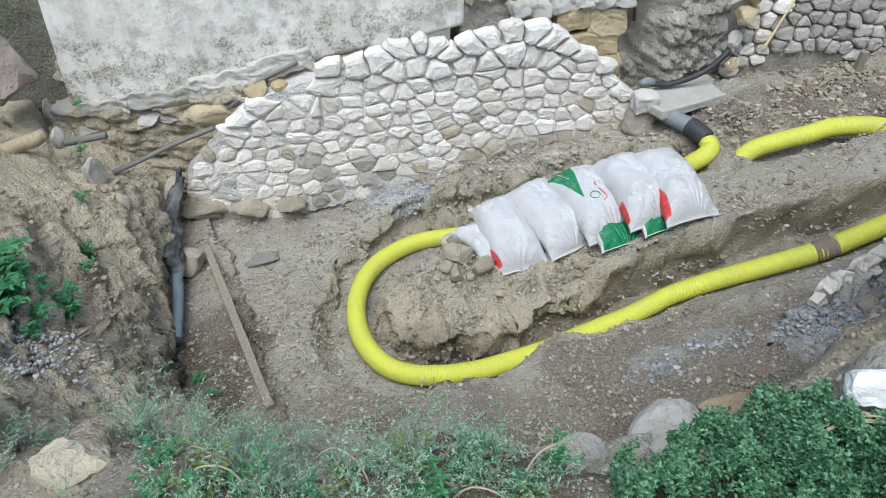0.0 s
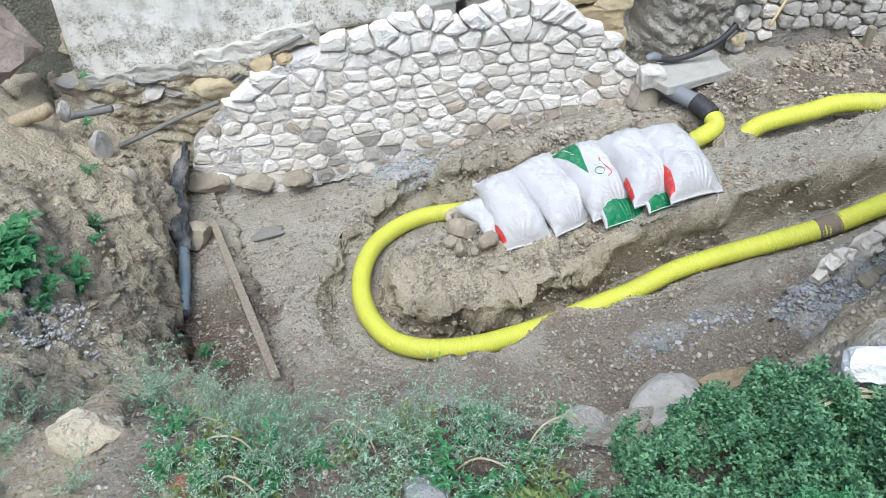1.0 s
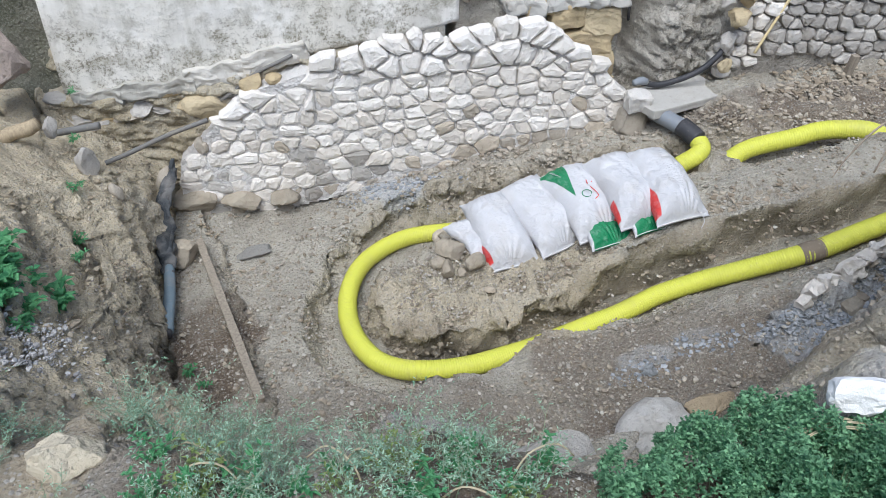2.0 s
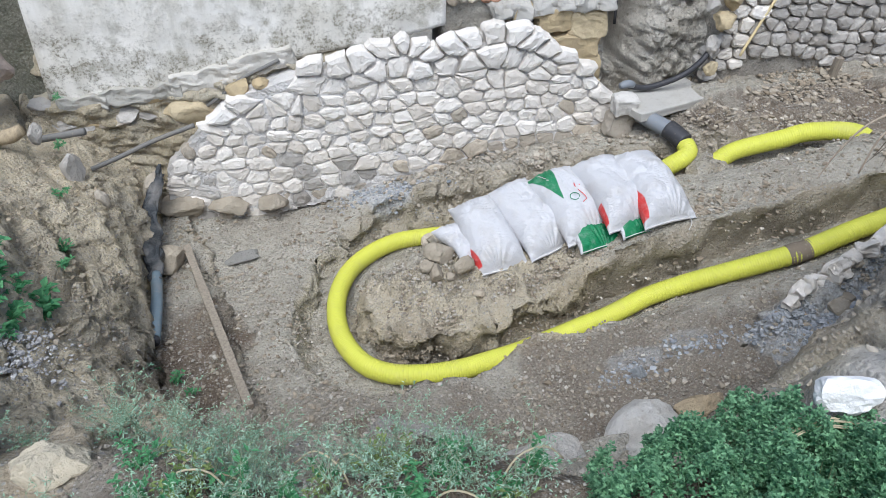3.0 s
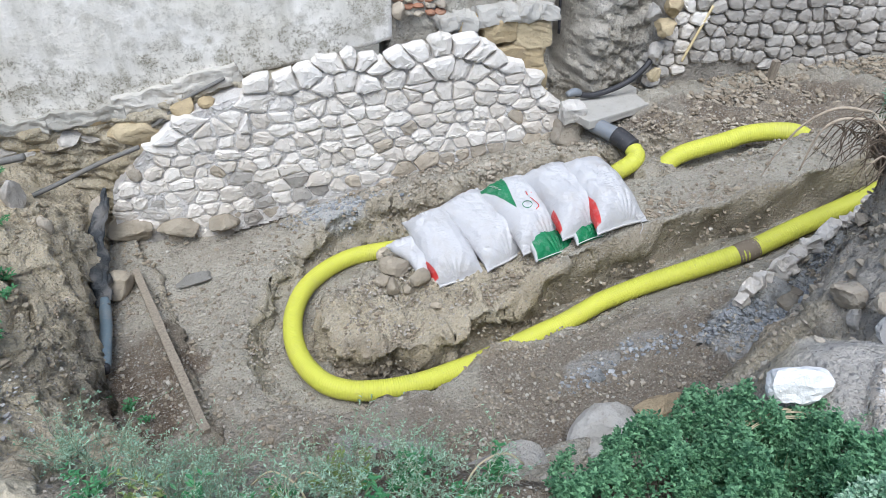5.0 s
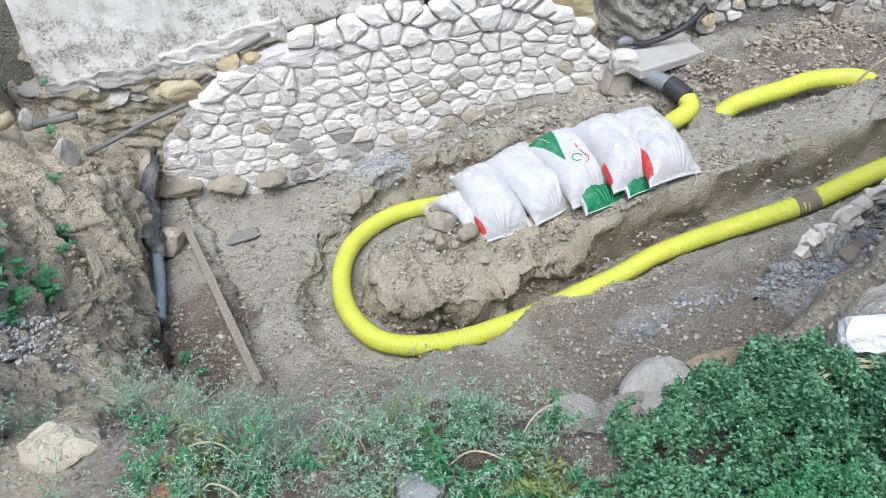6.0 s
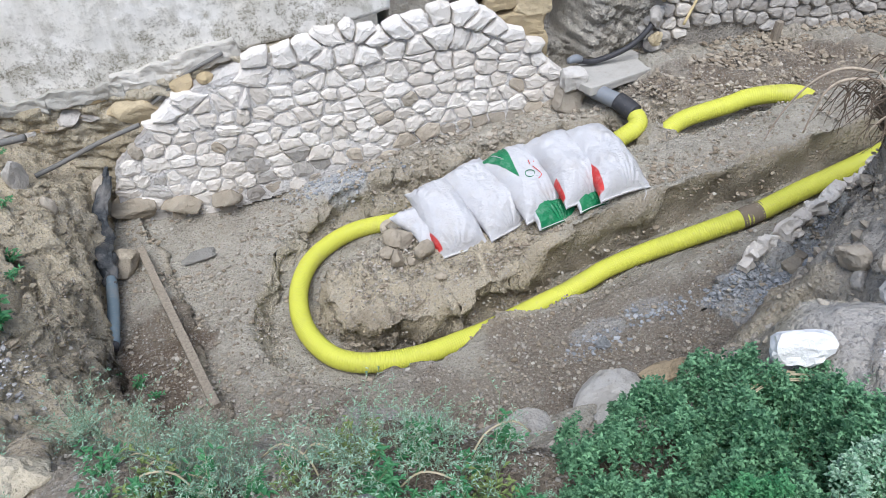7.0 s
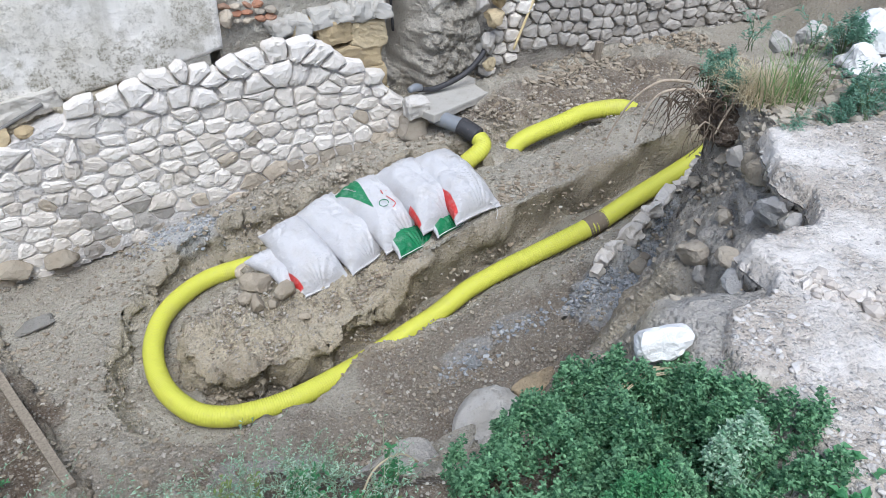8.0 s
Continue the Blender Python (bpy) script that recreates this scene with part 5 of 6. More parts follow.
thing("stake", pose(3.10, 5.33, 0.92, 4, 2, 10), "short wooden stake at the foot of the old wall", "stake", data=boxed("stake", (-0.028, -0.02, -0.12), (0.028, 0.02, 0.11), WOOD, 0.004, 0.004, 3, 9))
for k, u in enumerate((1.42, 1.47, 1.52)):
    thing("dark_rod", HOUSE @ pose(u, 0.35, 1.45, 0, 6 - 5 * k, 0), "dark iron rod standing in the slot", "rod", "rods in the slot", data=tube_mesh("dark_rod", [(0, 0, -0.35), (0, 0, 0), (0.01, 0, 0.5)], 0.012, BLACK, 0.05, 8))


# ---------------------------------------------------------------- broken road crust
ROAD_RING = [(1.137, 0.679), (1.143, 0.736), (1.17, 0.858), (1.215, 0.972), (1.143, 1.073), (1.178, 1.17), (1.239, 1.27), (1.303, 1.297), (1.397, 1.322), (1.453, 1.347), (1.473, 1.377), (1.472, 1.431), (1.48, 1.479), (1.492, 1.531),
             (1.532, 1.552), (1.605, 1.558), (1.692, 1.56), (1.77, 1.562), (1.837, 1.637), (1.896, 1.725), (1.882, 1.807), (1.893, 1.894), (1.967, 2.042), (2.022, 2.172), (2.5, 2.12), (3.4, 1.9), (6.0, 1.0), (6.0, -3.0), (1.13, -3.0)]


def build_road():
    """A sheet of broken paving with a ragged, crumbling outline and a worn top."""
    gx, gy = axis(1.08, 2.6, 0.0125, 1.05, 5.9), axis(0.5, 2.25, 0.0125, -2.9, 2.3)
    x, y = np.meshgrid(gx, gy)
    cell = np.maximum(np.gradient(gx)[None, :], np.gradient(gy)[:, None])
    d = inside(x, y, ROAD_RING) + 0.014 * rough(x, y, 0.1, 301, 3) + 0.007 * rough(x, y, 0.03, 305, 2)
    pits = 0.006 * rough(x, y, 0.3, 302, 3) + 0.005 * np.abs(rough(x, y, 0.06, 303, 3)) - 0.010 * steps(0.02 - np.abs(rough(x, y, 0.5, 304, 3)), 0, 0.02)
    worn = steps(rough(x, y, 0.4, 306, 3) + 0.1, -0.1, 0.25)
    top = 1.888 + 0.012 * x + pits - 0.006 * worn - 0.07 * steps(0.018 - d, 0, 0.03) ** 1.5
    keep = d > -0.02 - cell
    gyy, gxx = np.gradient(inside(x, y, ROAD_RING), gy, gx)
    gl = np.hypot(gxx, gyy) + 1e-6
    slip = np.clip(-0.012 - d, 0, 2 * cell)
    x2, y2, z2 = x + slip * gxx / gl, y + slip * gyy / gl, top
    out = d < -0.012
    n, m = x.shape
    idx = np.arange(n * m).reshape(n, m)
    q = np.stack([idx[:-1, :-1], idx[:-1, 1:], idx[1:, 1:], idx[1:, :-1]], -1).reshape(-1, 4)
    q = q[keep.ravel()[q].all(1) & ~out.ravel()[q].all(1)]
    used, q = np.unique(q, return_inverse=True)
    q = q.reshape(-1, 4)
    up = np.stack([x2, y2, z2], -1).reshape(-1, 3)[used]
    low = up - [0, 0, 0.055]
    low[out.ravel()[used], 2] += 0.050
    faces = np.vstack([q, q[:, ::-1] + len(used)])
    me = mesh_of("road", np.vstack([up, low]), [tuple(f) for f in faces], ROAD)
    return thing("road", pose(0, 0, 0), "broken pale concrete road crust with a ragged edge", "road", data=me, kind="structure")


def crust_look():
    k = Look("chalky_road_crust", 0.95, 0.15)
    n1, n2, n3 = k.noise(2.2, 5, 0.6), k.noise(18, 6, 0.65), k.noise(95, 4, 0.7)
    smooth = k.ramp(n1, 0.48, 0.60)
    c = k.mix(smooth, (0.55, 0.485, 0.41), (0.80, 0.75, 0.69))
    c = k.mix(k.ramp(n2, 0.54, 0.74, 0, 0.5), c, (0.46, 0.42, 0.365))
    loose = k.ramp(n1, 0.60, 0.46, 0.15, 1.0)
    for scale, keep in ((34, 0.55), (75, 0.5), (150, 0.5)):
        tone = k.cells(scale, out="Color")
        bit = k.mul(k.ramp(k.cells(scale), 0.42, 0.32), k.ramp(tone, keep, keep + 0.02))
        c = k.mix(k.mul(bit, loose), c, k.mix(k.ramp(tone, keep, 1.0), (0.38, 0.345, 0.30), (0.80, 0.77, 0.73)))
    c = k.mix(k.ramp(n3, 0.58, 0.74, 0, 0.4), c, (0.34, 0.31, 0.27))
    k.colour(c)
    k.relief((n2, 0.020), (k.mul(k.ramp(k.cells(34), 0.5, 0.1), loose), 0.010), (k.mul(k.ramp(k.cells(75), 0.5, 0.1), loose), 0.005), (n3, 0.008))
    return k.m


ROAD = crust_look()
build_road()
# ---------------------------------------------------------------- plants
def leaf_faces(verts, faces, at, way, up, length, width, fold=0.25):
    """One leaf of four triangles, folded along its middle."""
    way, up = way.normalized(), up.normalized()
    side = way.cross(up).normalized()
    up = side.cross(way)
    k = len(verts)
    mid = at + way * length * 0.5 - up * 0.0
    verts += [at, mid + side * width * 0.5 + up * fold * width, at + way * length - up * 0.15 * length, mid - side * width * 0.5 + up * fold * width, mid]
    faces += [(k, k + 1, k + 4), (k + 1, k + 2, k + 4), (k + 2, k + 3, k + 4), (k + 3, k, k + 4)]


def stem_faces(verts, faces, pts, r0, r1):
    k0 = len(verts)
    for i, p in enumerate(pts):
        r = r0 + (r1 - r0) * i / (len(pts) - 1)
        for a in (0, 2.094, 4.189):
            verts.append(p + Vector((r * math.cos(a), r * math.sin(a), 0)))
    for i in range(len(pts) - 1):
        for j in range(3):
            a, b = k0 + 3 * i + j, k0 + 3 * i + (j + 1) % 3
            faces.append((a, b, b + 3, a + 3))


def wiry_weed(seed, height_, spread, leaf, leaf_mat, stem_mat, stems=5, leaves=26, wide=0.35, droop=0.6):
    """Stems and leaves of a thin branching weed, as two meshes."""
    rnd = random.Random(seed)
    sv, sf, lv, lf = [], [], [], []
    for _ in range(stems):
        a = rnd.uniform(0, 2 * math.pi)
        lean = rnd.uniform(0.2, 1.0) * spread
        h = height_ * rnd.uniform(0.55, 1.0)
        pts, p = [], Vector((rnd.uniform(-0.02, 0.02), rnd.uniform(-0.02, 0.02), -0.02))
        n = 8
        for i in range(n + 1):
            t = i / n
            pts.append(p + Vector((math.cos(a) * lean * t ** 1.5, math.sin(a) * lean * t ** 1.5, h * (t - droop * 0.35 * t * t))) + Vector((rnd.uniform(-1, 1), rnd.uniform(-1, 1), 0)) * 0.006)
        stem_faces(sv, sf, pts, 0.0022, 0.0009)
        twigs = [pts]
        for _ in range(4):
            i = rnd.randint(2, n - 1)
            b = a + rnd.uniform(-1.5, 1.5)
            ln = h * rnd.uniform(0.18, 0.4)
            q = [pts[i] + Vector((math.cos(b) * ln * t, math.sin(b) * ln * t, ln * 0.55 * t)) for t in (0, 0.33, 0.66, 1)]
            stem_faces(sv, sf, q, 0.0013, 0.0006)
            twigs.append(q)
        for tw in twigs:
            for _ in range(max(3, int(leaves / 3))):
                t = rnd.uniform(0.15, 1) * (len(tw) - 1)
                i = min(int(t), len(tw) - 2)
                at = tw[i].lerp(tw[i + 1], t - i)
                b = rnd.uniform(0, 2 * math.pi)
                leaf_faces(lv, lf, at, Vector((math.cos(b), math.sin(b), rnd.uniform(-0.2, 0.9))), Vector((rnd.uniform(-0.4, 0.4), rnd.uniform(-0.4, 0.4), 1)), leaf * rnd.uniform(0.6, 1.2), leaf * wide * rnd.uniform(0.7, 1.2))
    return mesh_of("stemwork", sv, sf, stem_mat), mesh_of("foliage", lv, lf, leaf_mat, smooth=False)


def weeds(name, label, group, kinds, spots, seed, category="weed"):
    rnd = random.Random(seed)
    first = []
    for k, meshes in enumerate(kinds):
        x, y, z, s = spots[k]
        w = thing(name, pose(x, y, z, 0, 0, 40 * k), label, category, group)
        part("stemwork", meshes[0], w)
        part("foliage", meshes[1], w)
        w.scale = (s, s, s)
        first.append(w)
    for x, y, z, s in spots[len(kinds):]:
        w = copy_thing(rnd.choice(first), pose(x, y, z, rnd.uniform(-8, 8), rnd.uniform(-8, 8), rnd.uniform(0, 360)))
        w.scale = (s, s, s)


def spread(n, seed, x0, x1, y0, y1, s0, s1, keep=None, z=None):
    rnd = random.Random(seed)
    out = []
    while len(out) < n:
        x, y = rnd.uniform(x0, x1), rnd.uniform(y0, y1)
        if keep is None or keep(x, y):
            out.append((x, y, (height(x, y) if z is None else z), rnd.uniform(s0, s1)))
    return out


PALE_STEM = leafy("pale_green_stems", (0.24, 0.29, 0.18), (0.36, 0.40, 0.27))
sage = [wiry_weed(k, 0.30, 0.19, 0.0145, SAGE, PALE_STEM, 6, 24, 0.32) for k in range(5)]
edge_y = lambda x: float(np.interp(x, [-1.3, -0.9, -0.4, 0.0, 0.4], [1.65, 1.62, 1.6, 1.45, 1.42]))
weeds("wiry_weed", "grey-green wiry weed with tiny leaves on the bank edge", "wiry weeds on the bank", sage,
      spread(74, 1, -0.95, 0.42, 0.95, 1.72, 0.5, 1.05, lambda x, y: y < edge_y(x) and (x < 0.15 or y < 1.2) and not (-1.12 < x < -0.76 and y < 1.40) and (x < -0.1 or y < 1.45)), 2)
weeds("wiry_weed", "grey-green wiry weed on the lower bank", "wiry weeds on the lower bank", [wiry_weed(20 + k, 0.26, 0.14, 0.014, SAGE, PALE_STEM, 5, 26, 0.32) for k in range(3)],
      spread(22, 3, -1.2, -0.45, 1.7, 2.4, 0.6, 1.1), 4)
weeds("wiry_weed", "thin wiry weed on the bank above the ledge", "thin weeds above the ledge", [wiry_weed(30 + k, 0.3, 0.08, 0.014, SAGE, PALE_STEM, 2, 16, 0.3) for k in range(3)],
      spread(12, 5, -0.3, 0.45, 1.5, 1.95, 0.6, 1.0), 6)
weeds("wiry_weed", "grey-green wiry weed beside the yellow rock", "weeds beside the yellow rock", [wiry_weed(24 + k, 0.2, 0.14, 0.014, SAGE, PALE_STEM, 6, 22, 0.3) for k in range(3)],
      spread(20, 61, -1.35, -0.85, 0.98, 1.5, 0.5, 0.9, lambda x, y: not (-1.12 < x < -0.84 and 1.08 < y < 1.42)), 62)
green = [wiry_weed(40 + k, 0.16, 0.12, 0.03, BRIGHT, STEM, 5, 20, 0.45) for k in range(3)]
weeds("green_weed", "fresh green leafy weed in the verge", "green weeds in the verge", green, spread(26, 7, -0.8, 0.5, 0.92, 1.30, 0.5, 0.9), 8)
weeds("yellow_weed", "yellow-green weed in the verge", "yellow weeds in the verge", [wiry_weed(50 + k, 0.15, 0.12, 0.024, OLIVE, STEM, 5, 20, 0.4) for k in range(2)],
      spread(20, 9, -0.75, 0.55, 0.92, 1.3, 0.6, 1.0), 10)
weeds("leafy_plant", "bright green broad-leaved plant on the bank top", "leafy plants on the bank top", [wiry_weed(60 + k, 0.16, 0.14, 0.062, BRIGHT, STEM, 6, 9, 0.6) for k in range(3)],
      spread(20, 11, -2.0, -1.76, 2.25, 2.7, 0.6, 1.0), 12)
weeds("leafy_plant", "green plant growing out of the earth bank", "plants on the earth bank", [wiry_weed(70 + k, 0.14, 0.08, 0.045, BRIGHT, STEM, 3, 7, 0.4) for k in range(2)],
      [(-2.02, 3.42, height(-2.02, 3.42), 1.0), (-2.15, 3.75, height(-2.15, 3.75), 0.8), (-1.92, 3.2, height(-1.92, 3.2), 0.7), (-1.55, 3.1, -0.02, 0.7), (-1.42, 3.02, -0.02, 0.8), (-1.3, 2.95, -0.02, 0.6), (-2.35, 4.3, 0.78, 0.7), (-2.5, 4.72, 0.9, 0.6), (-0.37, 1.18, 1.53, 0.75), (-0.42, 1.12, 1.53, 0.6), (-1.7, 2.3, height(-1.7, 2.3), 0.9), (-1.72, 2.05, height(-1.72, 2.05), 0.8)], 13)


def bush(name, label, cx, cy, cz, rx, ry, rz, n, leaf, mat, seed, stems=60):
    """A low dense shrub: short stems and small leaves in threes over an uneven mound."""
    rnd = random.Random(seed)
    b = thing(name, pose(cx, cy, cz), label, "shrub")
    sv, sf, lv, lf = [], [], [], []
    for _ in range(stems):
        a, d = rnd.uniform(0, 2 * math.pi), math.sqrt(rnd.random())
        tip = Vector((rx * d * math.cos(a), ry * d * math.sin(a), rz * (1 - 0.7 * d * d) * rnd.uniform(0.7, 1.1)))
        foot = Vector((tip.x * 0.55, tip.y * 0.55, -0.08))
        stem_faces(sv, sf, [foot, foot.lerp(tip, 0.5) + Vector((0, 0, 0.02)), tip], 0.003, 0.0012)
    for _ in range(n):
        a, d = rnd.uniform(0, 2 * math.pi), math.sqrt(rnd.random())
        x, y = rx * d * math.cos(a), ry * d * math.sin(a)
        lump = noise.noise(Vector((x * 10 + seed, y * 10, 0))) + 0.6 * noise.noise(Vector((x * 19, y * 19 + seed, 3)))
        if d > 0.75 and noise.noise(Vector((x * 9, y * 9, seed + 5.0))) < (d - 0.75) * 2 - 0.15:
            continue
        z = rz * max(0.0, (1 - 0.8 * d ** 2.2)) * (1 + 1.0 * lump) - abs(rnd.gauss(0, 0.05))
        c = Vector((x, y, z))
        turn = rnd.uniform(0, 2.1)
        tip = Vector((rnd.uniform(-0.5, 0.5), rnd.uniform(-0.5, 0.5), 1))
        for j in range(7):
            q = turn + j * 2.4
            leaf_faces(lv, lf, c + Vector((0, 0, 0.004 * j)), Vector((math.cos(q), math.sin(q), rnd.uniform(-0.1, 0.4 + 0.15 * j))), tip, leaf * rnd.uniform(0.55, 0.95), leaf * 0.52)
    part("stemwork", mesh_of("stemwork", sv, sf, STEM), b)
    part("foliage", mesh_of("foliage", lv, lf, mat, smooth=False), b)
    return b


bush("clover_shrub", "dense dark green small-leaved shrub at the road edge", 0.76, 1.11, 1.47, 0.38, 0.30, 0.22, 4125, 0.018, CLOVER, 1)
bush("clover_shrub", "dense dark green small-leaved shrub at the road edge", 0.98, 1.03, 1.61, 0.28, 0.26, 0.20, 3135, 0.018, CLOVER, 2)
bush("clover_shrub", "low dark green shrub beside the white rock", 0.90, 1.33, 1.60, 0.13, 0.11, 0.12, 618, 0.017, CLOVER, 3, 20)
bush("clover_shrub", "low dark green shrub beside the white rock", 1.10, 1.10, 1.72, 0.18, 0.16, 0.13, 1320, 0.017, CLOVER, 4, 20)
bush("clover_shrub", "low green shrub in the verge", 0.47, 0.98, 1.45, 0.20, 0.16, 0.14, 1237, 0.016, CLOVER, 5, 30)
bush("clover_shrub", "dark green shrub spreading over the road edge", 1.13, 0.93, 1.75, 0.20, 0.18, 0.14, 1567, 0.017, CLOVER, 8, 20)
bush("clover_shrub", "dark green shrub spreading over the road edge", 1.10, 0.78, 1.74, 0.18, 0.14, 0.13, 1155, 0.017, CLOVER, 9, 20)
bush("clover_shrub", "low green shrub in the verge", 0.90, 0.92, 1.61, 0.17, 0.14, 0.15, 1237, 0.017, CLOVER, 10, 24)
bush("clover_shrub", "low green shrub in the verge", 0.92, 1.16, 1.62, 0.17, 0.14, 0.15, 1237, 0.017, CLOVER, 11, 24)
bush("verge_shrub", "pale green weedy clump before the shrub", 1.02, 0.86, 1.76, 0.10, 0.09, 0.12, 700, 0.017, SAGE, 6, 24)
bush("verge_shrub", "light green weedy clump in the verge", 0.80, 0.85, 1.64, 0.17, 0.13, 0.13, 1300, 0.015, BRIGHT, 7, 24)
bush("verge_shrub", "blue-green leafy weed on the broken rim", 2.27, 2.80, 1.86, 0.09, 0.08, 0.09, 190, 0.022, BLUE_LEAF, 21, 24)
bush("verge_shrub", "blue-green leafy weed in the dry grass", 2.20, 2.60, 1.86, 0.06, 0.06, 0.08, 140, 0.018, BLUE_LEAF, 22, 18)
bush("verge_shrub", "dark green creeping weed on the road", 2.17, 2.13, 1.885, 0.07, 0.05, 0.03, 300, 0.014, BLUE_LEAF, 23, 12)
bush("verge_shrub", "dark green creeping weed on the stony ground", 2.43, 2.22, 1.89, 0.10, 0.06, 0.05, 260, 0.016, BLUE_LEAF, 24, 12)
bush("verge_shrub", "green weed between the white blocks", 2.95, 2.75, 1.9, 0.13, 0.12, 0.16, 260, 0.024, BLUE_LEAF, 25, 20)
bush("verge_shrub", "green weed on the stony ground", 2.62, 2.28, 1.9, 0.12, 0.10, 0.10, 240, 0.022, BLUE_LEAF, 26, 20)
weeds("broad_leaf_plant", "young plant with broad rounded green leaves", "broad-leaved plants", [wiry_weed(90, 0.10, 0.08, 0.030, BRIGHT, STEM, 4, 7, 0.7), wiry_weed(91, 0.09, 0.07, 0.027, CLOVER, STEM, 4, 8, 0.6)],
      [(1.17, 0.76, 1.86, 0.9), (1.24, 0.86, 1.87, 0.7), (1.15, 0.69, 1.86, 1.0)], 14)
weeds("road_weed", "grey-green weed on the stony ground beyond the road", "weeds beyond the road", [wiry_weed(95 + k, 0.22, 0.14, 0.026, BLUE_LEAF, STEM, 5, 16, 0.35) for k in range(2)],
      [(2.55, 2.20, 1.93, 1.0), (2.62, 2.35, 1.93, 1.0), (2.48, 2.12, 1.93, 0.8), (2.70, 2.75, 1.93, 1.2), (2.5, 2.9, 1.93, 1.1), (2.10, 2.12, 1.9, 0.35), (2.17, 2.16, 1.9, 0.4), (2.23, 2.2, 1.9, 0.4), (2.12, 2.72, 1.86, 0.8), (2.2, 2.62, 1.84, 0.8)], 15)


def grass_tuft(label, x, y, z, n, h, seed, mat, lean=0.5):
    rnd = random.Random(seed)
    v, f = [], []
    for _ in range(n):
        a, b = rnd.uniform(0, 2 * math.pi), rnd.uniform(0.1, lean)
        ln = h * rnd.uniform(0.45, 1.0)
        p = Vector((rnd.gauss(0, 0.045), rnd.gauss(0, 0.045), -0.01))
        out = Vector((math.cos(a), math.sin(a), 0))
        side = Vector((-math.sin(a), math.cos(a), 0)) * 0.0028
        k = len(v)
        for i in range(5):
            t = i / 4
            c = p + out * ln * b * t ** 1.6 + Vector((0, 0, ln * (t - 0.35 * b * t * t)))
            w = side * (1 - 0.85 * t)
            v += [c - w, c + w]
        for i in range(4):
            f.append((k + 2 * i, k + 2 * i + 1, k + 2 * i + 3, k + 2 * i + 2))
    return thing("grass_tuft", pose(x, y, z), label, "grass", data=mesh_of("grass_tuft", v, f, mat))


GRASS = leafy("green_grass", (0.10, 0.20, 0.07), (0.22, 0.32, 0.12))
for k, (x, y, n, h, mat, label) in enumerate(((2.26, 2.42, 50, 0.22, GRASS, "tall green grass tuft over the roots"), (2.25, 2.46, 150, 0.20, STRAW, "dry straw-coloured grass tuft over the roots"), (2.36, 2.40, 60, 0.24, GRASS, "tall green grass tuft over the roots"),
                                              (2.28, 2.56, 130, 0.18, STRAW, "dry straw-coloured grass on the overhang"), (2.38, 2.50, 120, 0.2, STRAW, "dry straw-coloured grass on the overhang"), (2.27, 2.66, 80, 0.16, STRAW, "dry grass on the overhang"), (2.44, 2.46, 50, 0.24, GRASS, "grass tuft on the stony ground"))):
    grass_tuft(label, x, y, height(x, y) + 0.0, int((0.7 if mat is GRASS else 1.5) * n), h * (1.5 if mat is GRASS else 0.95), 200 + k, mat, 0.9 if mat is GRASS else 1.6)
for k, (x, y, z) in enumerate(((1.02, 1.14, 1.80), (1.0, 1.17, 1.78))):
    rnd = random.Random(k)
    d = thing("dry_stalks", pose(x, y, z, 0, 0, -40), "bundle of bent dry straw stalks over the shrub", "dry grass", "dry stalks")
    for j in range(4):
        e = rnd.uniform(-0.045, 0.045)
        part("stalk", tube_mesh("stalk", [(-0.13, -0.07 + e, -0.03), (-0.09, -0.01 + 0.6 * e, 0.0), (-0.02, 0.03 + 0.5 * e, 0.02), (0.06, 0.035 + 0.5 * e, 0.025), (0.14 + e, 0.01 + 1.2 * e, 0.01)], 0.0019, STRAW, 0.02, 5), d)
rnd = random.Random(77)
for k in range(9):
    x, y = rnd.uniform(-0.7, 0.3), rnd.uniform(1.0, 1.35)
    z, a = height(x, y) + 0.06, rnd.uniform(-0.6, 0.9)
    ln = rnd.uniform(0.1, 0.22)
    thing("dry_stalk", pose(x, y, z, 0, 0, math.degrees(a)), "bent dry straw stalk lying in the weeds", "dry grass", "dry stalks in the weeds", data=tube_mesh("dry_stalk", [(-ln / 2, 0, -0.05), (-ln / 6, 0.01, 0.03), (ln / 4, 0, 0.03), (ln / 2, -0.02, -0.03)], 0.003, STRAW, 0.02, 5))


